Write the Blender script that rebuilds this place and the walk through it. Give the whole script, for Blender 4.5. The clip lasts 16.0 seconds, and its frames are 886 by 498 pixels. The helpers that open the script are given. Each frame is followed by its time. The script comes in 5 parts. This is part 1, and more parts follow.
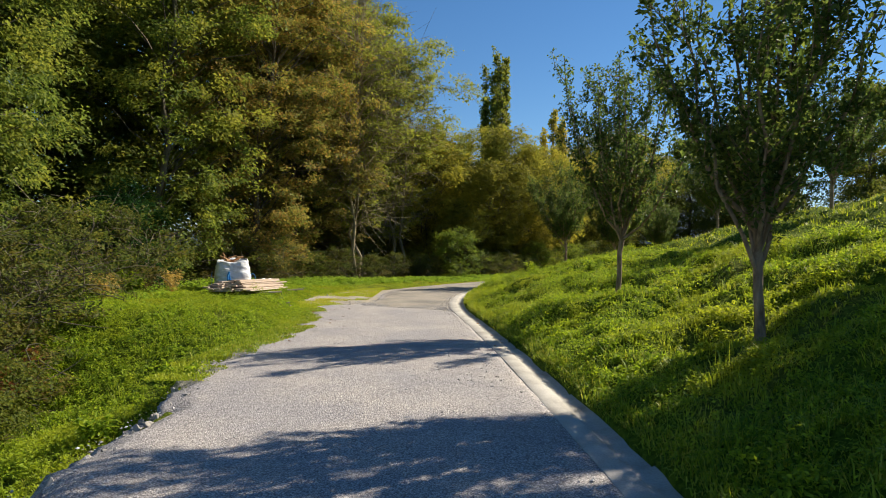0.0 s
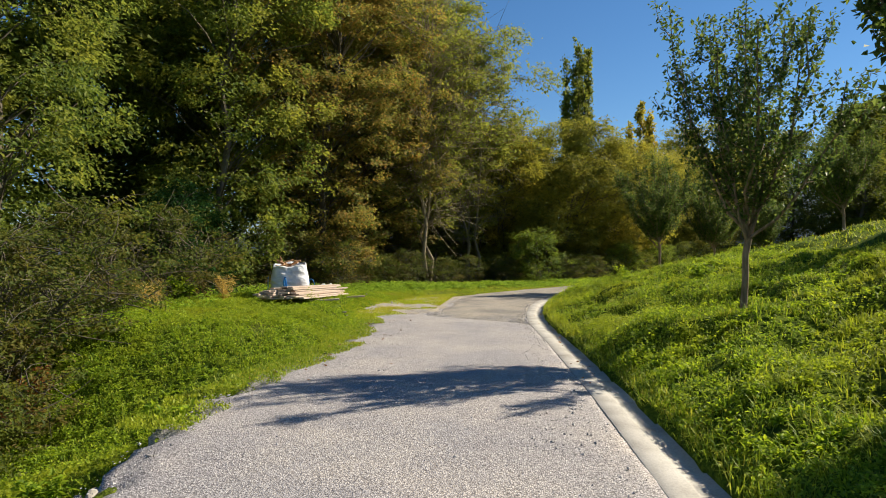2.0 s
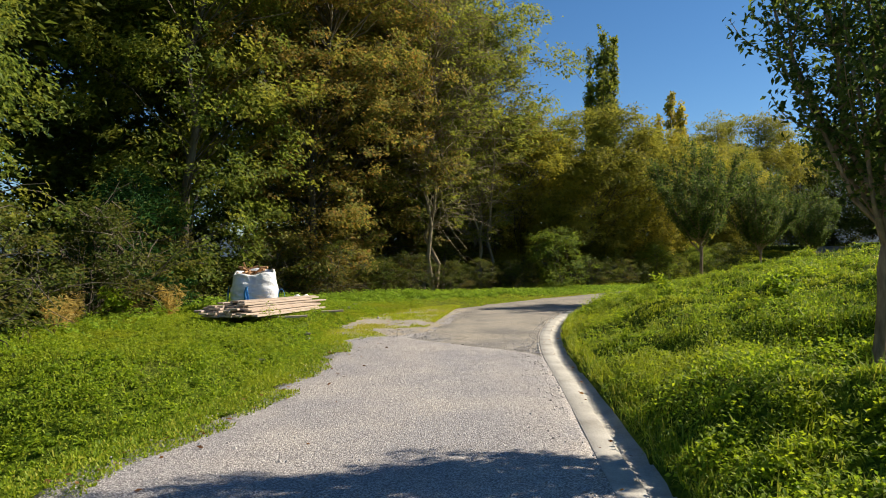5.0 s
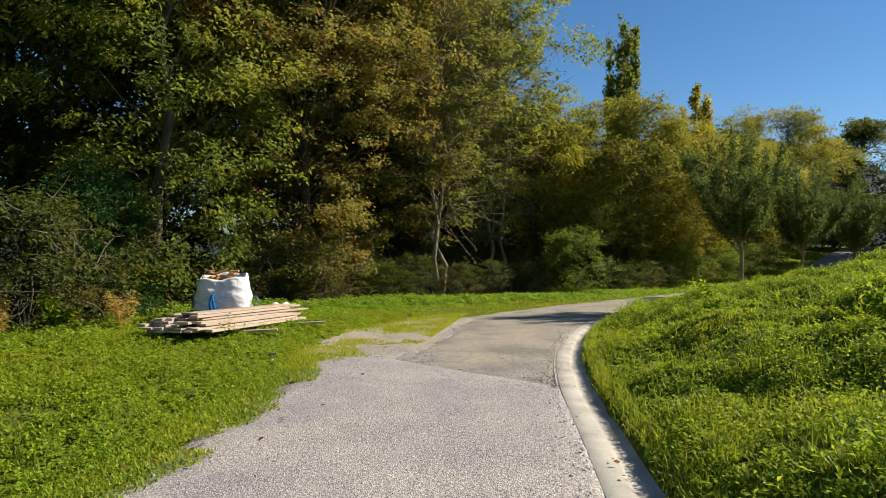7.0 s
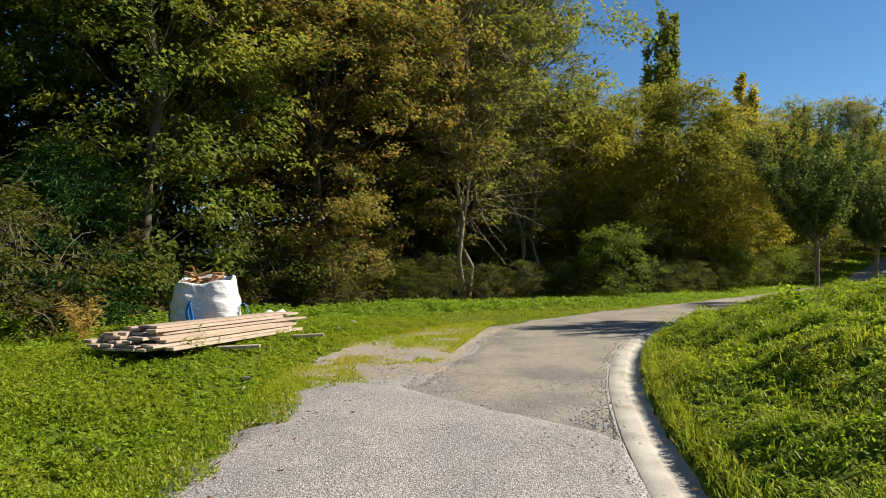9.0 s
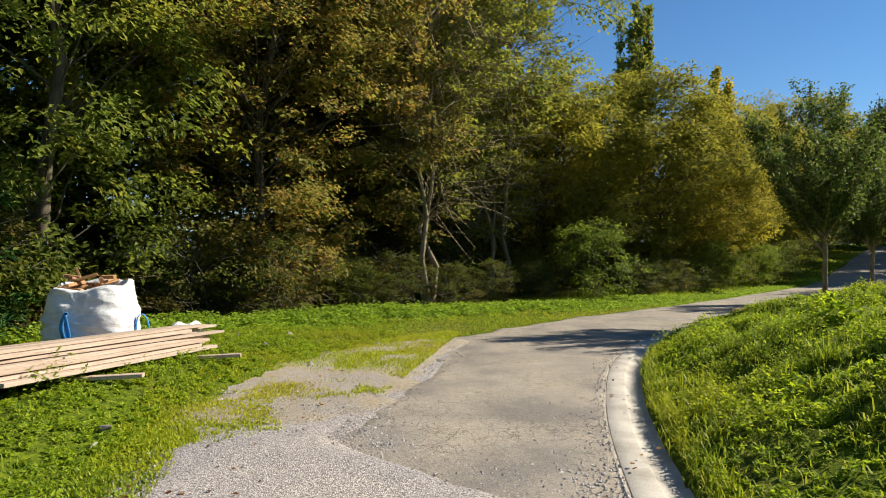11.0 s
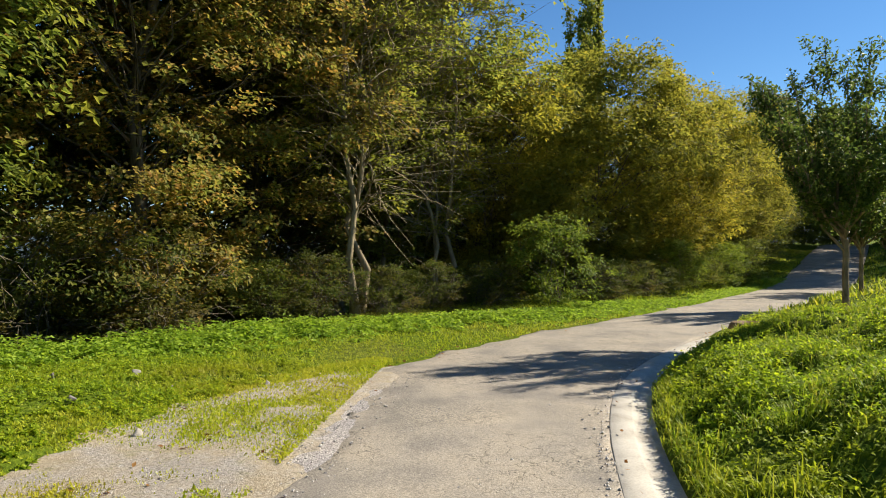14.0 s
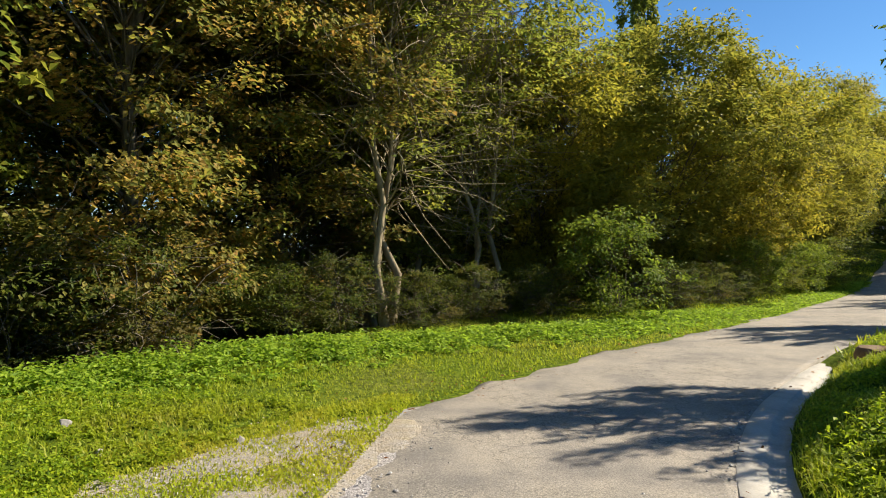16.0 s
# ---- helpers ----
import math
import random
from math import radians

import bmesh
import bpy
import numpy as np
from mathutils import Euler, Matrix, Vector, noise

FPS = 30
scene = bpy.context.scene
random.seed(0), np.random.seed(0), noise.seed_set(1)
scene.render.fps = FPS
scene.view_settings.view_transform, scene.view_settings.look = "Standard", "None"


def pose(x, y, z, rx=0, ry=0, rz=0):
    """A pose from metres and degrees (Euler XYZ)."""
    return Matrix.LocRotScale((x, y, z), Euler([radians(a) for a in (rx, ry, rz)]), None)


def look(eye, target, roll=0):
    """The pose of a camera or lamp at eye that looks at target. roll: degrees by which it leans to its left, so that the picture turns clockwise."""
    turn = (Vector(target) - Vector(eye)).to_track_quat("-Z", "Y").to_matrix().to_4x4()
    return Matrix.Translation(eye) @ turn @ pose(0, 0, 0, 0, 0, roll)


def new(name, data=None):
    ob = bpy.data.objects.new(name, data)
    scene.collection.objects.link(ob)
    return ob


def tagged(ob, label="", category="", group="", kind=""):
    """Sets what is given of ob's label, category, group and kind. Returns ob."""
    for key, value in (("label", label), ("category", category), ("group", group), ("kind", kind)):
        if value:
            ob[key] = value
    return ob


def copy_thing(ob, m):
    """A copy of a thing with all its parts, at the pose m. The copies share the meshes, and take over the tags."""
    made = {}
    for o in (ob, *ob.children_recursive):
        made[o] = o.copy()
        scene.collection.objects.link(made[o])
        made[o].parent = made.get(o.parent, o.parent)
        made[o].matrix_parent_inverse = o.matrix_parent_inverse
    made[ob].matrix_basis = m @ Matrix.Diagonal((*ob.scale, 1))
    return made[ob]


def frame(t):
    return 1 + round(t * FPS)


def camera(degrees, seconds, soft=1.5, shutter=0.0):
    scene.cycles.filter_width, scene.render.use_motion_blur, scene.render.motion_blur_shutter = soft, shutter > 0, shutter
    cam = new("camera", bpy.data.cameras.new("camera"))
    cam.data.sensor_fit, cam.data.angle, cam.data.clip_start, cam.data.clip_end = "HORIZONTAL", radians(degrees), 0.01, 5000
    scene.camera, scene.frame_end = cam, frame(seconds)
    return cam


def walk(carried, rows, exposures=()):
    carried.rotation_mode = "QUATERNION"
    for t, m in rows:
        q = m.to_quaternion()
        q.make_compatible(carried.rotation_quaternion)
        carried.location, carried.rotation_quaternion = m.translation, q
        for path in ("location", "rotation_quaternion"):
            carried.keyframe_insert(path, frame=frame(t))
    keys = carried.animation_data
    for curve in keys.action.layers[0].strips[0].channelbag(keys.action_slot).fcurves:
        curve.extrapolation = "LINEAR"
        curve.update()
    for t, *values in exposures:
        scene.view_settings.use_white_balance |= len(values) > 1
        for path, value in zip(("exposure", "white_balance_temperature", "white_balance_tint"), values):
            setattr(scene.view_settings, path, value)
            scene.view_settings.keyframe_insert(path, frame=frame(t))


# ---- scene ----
cam = camera(68.9, 16.0, 1.0)
METRES, EYE, TILT, LEAN, TURN = 16.8, 1.5, 0.0, 0.0, 0.0
ROWS = [
    (0.0, 0.0, 0.0, 0.0, 0.0, 0.0, -0.0),
    (0.5, 0.0049, 0.032, -0.001, 2.61, 0.09, 0.16),
    (1.0, 0.0073, 0.0633, 0.0, 4.33, 0.2, 0.08),
    (1.5, 0.0039, 0.0942, 0.0009, 6.44, 0.17, 0.06),
    (2.0, 0.0061, 0.1239, 0.0003, 7.08, 0.21, 0.26),
    (2.5, 0.0043, 0.1538, 0.0021, 8.31, 0.15, 0.12),
    (3.0, 0.0075, 0.1867, 0.0012, 7.24, 0.19, 0.22),
    (3.5, 0.0095, 0.217, 0.0022, 8.38, 0.21, 0.22),
    (4.0, 0.0121, 0.2501, 0.0027, 8.7, 0.34, 0.28),
    (4.5, 0.0178, 0.2819, 0.0041, 8.91, 0.32, 0.29),
    (7.0, 0.0171, 0.4416, 0.0063, 10.6, 0.34, 0.22),
    (7.5, 0.0134, 0.4726, 0.0074, 11.53, 0.37, 0.21),
    (8.0, 0.0125, 0.5039, 0.0061, 12.46, 0.36, 0.29),
    (8.5, 0.0072, 0.5344, 0.0046, 13.24, 0.42, 0.24),
    (11.0, -0.013, 0.6866, 0.0042, 10.53, 0.26, 0.19),
    (11.5, -0.0152, 0.7166, 0.0043, 7.54, 0.32, 0.29),
    (12.0, -0.0213, 0.7439, 0.0061, 5.38, 0.41, 0.13),
    (12.5, -0.0265, 0.7743, 0.0073, 6.98, 0.47, 0.22),
    (13.0, -0.0251, 0.8047, 0.0079, 5.55, 0.31, 0.28),
    (13.5, -0.0299, 0.837, 0.0055, 7.19, 0.2, 0.27),
    (14.0, -0.029, 0.868, 0.0041, 5.62, 0.23, 0.31),
    (14.5, -0.0305, 0.8999, 0.0056, 5.51, 0.32, 0.29),
    (15.0, -0.0315, 0.9315, 0.0075, 6.33, 0.27, 0.26),
    (15.5, -0.0328, 0.962, 0.0095, 5.99, 0.26, 0.26),
    (16.0, -0.0386, 0.9931, 0.0086, 9.53, 0.12, 0.37),
]
walk(cam, [(t, pose(0, 0, EYE, TILT, LEAN, TURN) @ pose(METRES * x, METRES * y, METRES * z, 90 + pitch, roll, yaw)) for t, x, y, z, yaw, pitch, roll in ROWS],
     exposures=((0.0, 0.75), (4.5, 0.66), (8.0, 0.64), (11.0, 0.74), (12.5, 0.84), (16.0, 1.0)))

# ---- light ----
SUN_AZ, SUN_EL = 61.9, 37.0
world = bpy.data.worlds.new("world")
scene.world = world
world.use_nodes = True
wn = world.node_tree.nodes
sky = wn.new("ShaderNodeTexSky")
sky.sky_type, sky.sun_disc = "NISHITA", False
sky.sun_elevation, sky.sun_rotation = radians(SUN_EL), radians(SUN_AZ)
sky.air_density, sky.dust_density, sky.ozone_density = 1.0, 0.0, 5.0
deep_blue = wn.new("ShaderNodeHueSaturation")
deep_blue.inputs["Saturation"].default_value = 1.15
world.node_tree.links.new(sky.outputs["Color"], deep_blue.inputs["Color"])
world.node_tree.links.new(deep_blue.outputs["Color"], wn["Background"].inputs["Color"])
wn["Background"].inputs["Strength"].default_value = 0.067
sun_data = bpy.data.lights.new("sun", "SUN")
sun_data.energy, sun_data.angle, sun_data.color = 5.0, radians(0.6), (1.0, 0.9, 0.72)
sun = new("sun", sun_data)
sun_way = Vector((math.sin(radians(SUN_AZ)) * math.cos(radians(SUN_EL)), math.cos(radians(SUN_AZ)) * math.cos(radians(SUN_EL)), math.sin(radians(SUN_EL))))
sun.matrix_world = look(sun_way * 80, (0, 0, 0))


# ---- materials ----
def material(name, rough=0.8):
    m = bpy.data.materials.new(name)
    m.use_nodes = True
    m.node_tree.nodes["Principled BSDF"].inputs["Roughness"].default_value = rough
    return m, m.node_tree.nodes, m.node_tree.links, m.node_tree.nodes["Principled BSDF"]


def noise_node(nt, links, scale, detail=4.0, coord="Object", stretch=None, rough=0.6):
    tc = nt.new("ShaderNodeTexCoord")
    n = nt.new("ShaderNodeTexNoise")
    n.inputs["Scale"].default_value, n.inputs["Detail"].default_value, n.inputs["Roughness"].default_value = scale, detail, rough
    if stretch:
        mp = nt.new("ShaderNodeMapping")
        mp.inputs["Scale"].default_value = stretch
        links.new(tc.outputs[coord], mp.inputs["Vector"])
        links.new(mp.outputs["Vector"], n.inputs["Vector"])
    else:
        links.new(tc.outputs[coord], n.inputs["Vector"])
    return n


def ramp(nt, links, source, stops):
    r = nt.new("ShaderNodeValToRGB")
    el = r.color_ramp.elements
    while len(el) < len(stops):
        el.new(0.5)
    for e, (p, c) in zip(el, stops):
        e.position, e.color = p, (*c, 1)
    links.new(source, r.inputs["Fac"])
    return r.outputs["Color"]


def mix(nt, links, fac, a, b, mode="MIX"):
    n = nt.new("ShaderNodeMix")
    n.data_type, n.blend_type = "RGBA", mode
    for sock, v in ((n.inputs["Factor"], fac), (n.inputs["A"], a), (n.inputs["B"], b)):
        if isinstance(v, (int, float)):
            sock.default_value = v
        elif isinstance(v, tuple):
            sock.default_value = (*v, 1)
        else:
            links.new(v, sock)
    return n.outputs["Result"]


def bump(nt, links, height, bsdf, strength=0.5, dist=0.01):
    b = nt.new("ShaderNodeBump")
    b.inputs["Strength"].default_value, b.inputs["Distance"].default_value = strength, dist
    links.new(height, b.inputs["Height"])
    links.new(b.outputs["Normal"], bsdf.inputs["Normal"])


LEAF_GAIN = 1.42


def leaf_mat(name, tones, patch=None, through_light=0.45, rough=0.6, amount=0.85, gain=LEAF_GAIN):
    """Leaves: each leaf takes its own tone, and whole sprays drift towards the patch tone."""
    m, nt, links, p = material(name, rough)
    geo = nt.new("ShaderNodeNewGeometry")
    col = ramp(nt, links, geo.outputs["Random Per Island"], [(i / max(1, len(tones) - 1), tuple(gain * q for q in c)) for i, c in enumerate(tones)])
    if patch:
        n = noise_node(nt, links, 0.45, 3.0)
        f = ramp(nt, links, n.outputs["Fac"], [(0.48, (0, 0, 0)), (0.66, (amount, amount, amount))])
        col = mix(nt, links, f, col, tuple(gain * q for q in patch))
    oi = nt.new("ShaderNodeObjectInfo")
    shade = ramp(nt, links, oi.outputs["Random"], [(0.0, (0.84, 0.88, 0.9)), (0.5, (1.0, 1.0, 1.0)), (1.0, (1.16, 1.1, 0.95))])
    col = mix(nt, links, 1.0, col, shade, "MULTIPLY")
    links.new(col, p.inputs["Base Color"])
    p.inputs["Specular IOR Level"].default_value = 0.18
    tr = nt.new("ShaderNodeBsdfTranslucent")
    warm = mix(nt, links, 1.0, col, (1.0, 0.95, 0.6), "MULTIPLY")
    bright = mix(nt, links, 0.7, warm, col, "ADD")
    links.new(bright, tr.inputs["Color"])
    ms = nt.new("ShaderNodeMixShader")
    ms.inputs["Fac"].default_value = through_light
    links.new(p.outputs["BSDF"], ms.inputs[1])
    links.new(tr.outputs["BSDF"], ms.inputs[2])
    links.new(ms.outputs["Shader"], nt["Material Output"].inputs["Surface"])
    return m


def bark_mat(name, dark, light, scale=9.0):
    m, nt, links, p = material(name, 0.9)
    n = noise_node(nt, links, scale, 6.0, stretch=(1, 1, 0.25))
    n2 = noise_node(nt, links, 1.7, 3.0)
    c = ramp(nt, links, n.outputs["Fac"], [(0.3, dark), (0.7, light)])
    moss = ramp(nt, links, n2.outputs["Fac"], [(0.5, (0, 0, 0)), (0.75, (0.5, 0.5, 0.5))])
    links.new(mix(nt, links, moss, c, (0.09, 0.1, 0.04)), p.inputs["Base Color"])
    bump(nt, links, n.outputs["Fac"], p, 0.7, 0.02)
    return m


def ground_mat():
    m, nt, links, p = material("turf_soil", 1.0)
    p.inputs["Specular IOR Level"].default_value = 0.05
    a = noise_node(nt, links, 0.5, 5.0)
    b = noise_node(nt, links, 14.0, 5.0)
    grass = ramp(nt, links, b.outputs["Fac"], [(0.3, (0.03, 0.05, 0.006)), (0.5, (0.085, 0.125, 0.01)), (0.72, (0.18, 0.22, 0.018))])
    dry = ramp(nt, links, b.outputs["Fac"], [(0.35, (0.08, 0.08, 0.02)), (0.7, (0.21, 0.2, 0.05))])
    f = ramp(nt, links, a.outputs["Fac"], [(0.5, (0, 0, 0)), (0.72, (0.7, 0.7, 0.7))])
    links.new(mix(nt, links, f, grass, dry), p.inputs["Base Color"])
    bump(nt, links, b.outputs["Fac"], p, 0.9, 0.05)
    return m


def gravel_mat():
    m, nt, links, p = material("grey_limestone_gravel", 0.85)
    tc = nt.new("ShaderNodeTexCoord")
    v = nt.new("ShaderNodeTexVoronoi")
    v.inputs["Scale"].default_value, v.inputs["Randomness"].default_value = 85.0, 1.0
    links.new(tc.outputs["Object"], v.inputs["Vector"])
    v2 = nt.new("ShaderNodeTexVoronoi")
    v2.inputs["Scale"].default_value = 34.0
    links.new(tc.outputs["Object"], v2.inputs["Vector"])
    sep = nt.new("ShaderNodeSeparateColor")
    links.new(v.outputs["Color"], sep.inputs["Color"])
    tone = ramp(nt, links, sep.outputs["Red"], [(0.0, (0.26, 0.245, 0.245)), (0.35, (0.4, 0.38, 0.38)), (0.75, (0.52, 0.49, 0.48)), (1.0, (0.66, 0.63, 0.61))])
    gap = ramp(nt, links, v.outputs["Distance"], [(0.35, (1, 1, 1)), (0.75, (0.42, 0.4, 0.4))])
    c = mix(nt, links, 1.0, tone, gap, "MULTIPLY")
    big = noise_node(nt, links, 0.8, 4.0)
    dust = ramp(nt, links, big.outputs["Fac"], [(0.4, (0.86, 0.86, 0.88)), (0.65, (1.12, 1.08, 1.02))])
    links.new(mix(nt, links, 1.0, c, dust, "MULTIPLY"), p.inputs["Base Color"])
    add = nt.new("ShaderNodeMath")
    add.operation = "ADD"
    links.new(v.outputs["Distance"], add.inputs[0])
    links.new(v2.outputs["Distance"], add.inputs[1])
    inv = nt.new("ShaderNodeMath")
    inv.operation, inv.inputs[0].default_value = "SUBTRACT", 1.5
    links.new(add.outputs[0], inv.inputs[1])
    bump(nt, links, inv.outputs[0], p, 0.6, 0.01)
    return m


def dirt_mat():
    m, nt, links, p = material("dirt_with_gravel_and_moss", 0.95)
    a = noise_node(nt, links, 2.2, 8.0, rough=0.7)
    b = noise_node(nt, links, 48.0, 5.0, rough=0.75)
    c = noise_node(nt, links, 3.5, 9.0, rough=0.75)
    stones = ramp(nt, links, b.outputs["Fac"], [(0.32, (0.14, 0.125, 0.11)), (0.52, (0.34, 0.31, 0.285)), (0.7, (0.52, 0.49, 0.46))])
    earth = ramp(nt, links, b.outputs["Fac"], [(0.35, (0.23, 0.175, 0.105)), (0.6, (0.44, 0.37, 0.26))])
    moss = ramp(nt, links, b.outputs["Fac"], [(0.35, (0.09, 0.1, 0.02)), (0.65, (0.25, 0.245, 0.05))])
    f1 = ramp(nt, links, a.outputs["Fac"], [(0.4, (0.05, 0.05, 0.05)), (0.62, (0.85, 0.85, 0.85))])
    f2 = ramp(nt, links, c.outputs["Fac"], [(0.54, (0, 0, 0)), (0.74, (0.7, 0.7, 0.7))])
    links.new(mix(nt, links, f2, mix(nt, links, f1, stones, earth), moss), p.inputs["Base Color"])
    bump(nt, links, b.outputs["Fac"], p, 0.9, 0.02)
    return m


def asphalt_mat():
    m, nt, links, p = material("old_cracked_asphalt", 0.88)
    tc = nt.new("ShaderNodeTexCoord")
    warp = noise_node(nt, links, 3.0, 4.0)
    wv = nt.new("ShaderNodeVectorMath")
    wv.operation, wv.inputs[2].default_value = "MULTIPLY_ADD", (0, 0, 0)
    wv.inputs[1].default_value = (0.45, 0.45, 0.45)
    links.new(warp.outputs["Color"], wv.inputs[0])
    links.new(tc.outputs["Object"], wv.inputs[2])
    v = nt.new("ShaderNodeTexVoronoi")
    v.feature, v.inputs["Scale"].default_value = "DISTANCE_TO_EDGE", 4.6
    links.new(wv.outputs["Vector"], v.inputs["Vector"])
    line = ramp(nt, links, v.outputs["Distance"], [(0.0, (1, 1, 1)), (0.022, (0, 0, 0))])
    zone = noise_node(nt, links, 0.55, 2.0)
    zf = ramp(nt, links, zone.outputs["Fac"], [(0.42, (0, 0, 0)), (0.58, (1, 1, 1))])
    crack = mix(nt, links, 1.0, line, zf, "MULTIPLY")
    grain = noise_node(nt, links, 75.0, 5.0, rough=0.75)
    base = ramp(nt, links, grain.outputs["Fac"], [(0.32, (0.125, 0.115, 0.1)), (0.5, (0.285, 0.255, 0.22)), (0.7, (0.475, 0.435, 0.38))])
    worn = noise_node(nt, links, 1.1, 5.0)
    wf = ramp(nt, links, worn.outputs["Fac"], [(0.34, (0.66, 0.66, 0.68)), (0.5, (1.0, 0.98, 0.95)), (0.66, (1.18, 1.13, 1.05))])
    col = mix(nt, links, 1.0, base, wf, "MULTIPLY")
    chips = noise_node(nt, links, 42.0, 3.0, rough=0.8)
    cf = ramp(nt, links, chips.outputs["Fac"], [(0.5, (0, 0, 0)), (0.56, (1, 1, 1))])
    loose = noise_node(nt, links, 0.9, 4.0)
    lf = ramp(nt, links, loose.outputs["Fac"], [(0.46, (0, 0, 0)), (0.62, (0.9, 0.9, 0.9))])
    col = mix(nt, links, mix(nt, links, 1.0, cf, lf, "MULTIPLY"), col, (0.13, 0.12, 0.105))
    links.new(mix(nt, links, crack, col, (0.07, 0.062, 0.05)), p.inputs["Base Color"])
    h = mix(nt, links, crack, grain.outputs["Color"], (-2.0, -2.0, -2.0))
    bump(nt, links, h, p, 0.55, 0.012)
    return m


def concrete_mat():
    m, nt, links, p = material("pale_concrete", 0.85)
    a = noise_node(nt, links, 2.2, 6.0)
    b = noise_node(nt, links, 60.0, 5.0)
    c = ramp(nt, links, a.outputs["Fac"], [(0.3, (0.3, 0.275, 0.24)), (0.5, (0.45, 0.42, 0.375)), (0.7, (0.55, 0.52, 0.47))])
    d = ramp(nt, links, b.outputs["Fac"], [(0.3, (0.78, 0.78, 0.78)), (0.6, (1, 1, 1))])
    links.new(mix(nt, links, 1.0, c, d, "MULTIPLY"), p.inputs["Base Color"])
    bump(nt, links, b.outputs["Fac"], p, 0.5, 0.006)
    return m


def stone_mat(name, lo, hi):
    m, nt, links, p = material(name, 0.9)
    geo = nt.new("ShaderNodeNewGeometry")
    c = ramp(nt, links, geo.outputs["Random Per Island"], [(0, lo), (1, hi)])
    n = noise_node(nt, links, 25.0, 5.0)
    f = ramp(nt, links, n.outputs["Fac"], [(0.3, (0.7, 0.7, 0.7)), (0.65, (1.08, 1.06, 1.04))])
    links.new(mix(nt, links, 1.0, c, f, "MULTIPLY"), p.inputs["Base Color"])
    bump(nt, links, n.outputs["Fac"], p, 0.6, 0.01)
    return m


def wood_mat():
    m, nt, links, p = material("sawn_pine", 0.7)
    oi = nt.new("ShaderNodeObjectInfo")
    grain = noise_node(nt, links, 6.0, 6.0, stretch=(14, 0.5, 14))
    c = ramp(nt, links, grain.outputs["Fac"], [(0.3, (0.33, 0.245, 0.19)), (0.5, (0.48, 0.39, 0.32)), (0.72, (0.57, 0.49, 0.42))])
    t = ramp(nt, links, oi.outputs["Random"], [(0, (0.82, 0.78, 0.74)), (0.5, (1, 0.97, 0.95)), (1, (1.1, 1.06, 1.02))])
    knot = noise_node(nt, links, 3.0, 2.0, stretch=(3, 1.2, 3))
    kf = ramp(nt, links, knot.outputs["Fac"], [(0.7, (0, 0, 0)), (0.76, (0.8, 0.8, 0.8))])
    links.new(mix(nt, links, kf, mix(nt, links, 1.0, c, t, "MULTIPLY"), (0.2, 0.1, 0.05)), p.inputs["Base Color"])
    bump(nt, links, grain.outputs["Fac"], p, 0.3, 0.004)
    return m


def fabric_mat():
    m, nt, links, p = material("white_woven_plastic", 0.6)
    a = noise_node(nt, links, 5.0, 5.0)
    c = ramp(nt, links, a.outputs["Fac"], [(0.3, (0.6, 0.62, 0.64)), (0.65, (0.78, 0.79, 0.8))])
    links.new(c, p.inputs["Base Color"])
    tc = nt.new("ShaderNodeTexCoord")
    w = nt.new("ShaderNodeTexChecker")
    w.inputs["Scale"].default_value = 160
    links.new(tc.outputs["Object"], w.inputs["Vector"])
    n = noise_node(nt, links, 9.0, 6.0, stretch=(1, 1, 2.4))
    mx = mix(nt, links, 0.06, n.outputs["Color"], w.outputs["Color"])
    bump(nt, links, mx, p, 0.7, 0.03)
    return m


def plain_mat(name, colour, rough=0.6):
    m, nt, links, p = material(name, rough)
    n = noise_node(nt, links, 30.0, 4.0)
    f = ramp(nt, links, n.outputs["Fac"], [(0.3, (0.8, 0.8, 0.8)), (0.7, (1.1, 1.1, 1.1))])
    links.new(mix(nt, links, 1.0, colour, f, "MULTIPLY"), p.inputs["Base Color"])
    return m


M_TURF, M_GRAVEL, M_ASPHALT, M_CONCRETE = ground_mat(), gravel_mat(), asphalt_mat(), concrete_mat()
M_WOOD, M_FABRIC, M_DIRT = wood_mat(), fabric_mat(), dirt_mat()
M_STRAP = plain_mat("blue_webbing", (0.03, 0.25, 0.62), 0.55)
M_PLASTIC = plain_mat("white_film", (0.78, 0.79, 0.8), 0.35)
M_STONE = stone_mat("pale_limestone", (0.2, 0.185, 0.17), (0.4, 0.375, 0.34))
M_PEBBLE = stone_mat("gravel_stones", (0.27, 0.255, 0.25), (0.62, 0.59, 0.57))
M_SOIL = stone_mat("brown_soil", (0.16, 0.1, 0.055), (0.26, 0.17, 0.09))
# woodland green with far haze blue mixed into the colour
M_HAZY_RIDGE = plain_mat("hazy_far_woodland", (0.045, 0.075, 0.1), 0.95)
M_OFFCUT = plain_mat("brown_broken_wood", (0.36, 0.2, 0.09), 0.8)
M_BARK = bark_mat("grey_brown_bark", (0.05, 0.04, 0.028), (0.17, 0.14, 0.1))
M_BARK_PALE = bark_mat("pale_bark", (0.13, 0.1, 0.06), (0.36, 0.29, 0.18))
M_BARK_APPLE = bark_mat("apple_bark", (0.12, 0.075, 0.042), (0.4, 0.28, 0.18), 16.0)
L_GREEN = leaf_mat("alder_leaves", [(0.04, 0.066, 0.016), (0.085, 0.118, 0.024), (0.14, 0.168, 0.032)], (0.165, 0.168, 0.03), gain=1.5)
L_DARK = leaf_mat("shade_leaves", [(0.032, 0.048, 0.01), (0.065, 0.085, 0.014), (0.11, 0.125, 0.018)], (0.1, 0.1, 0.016))
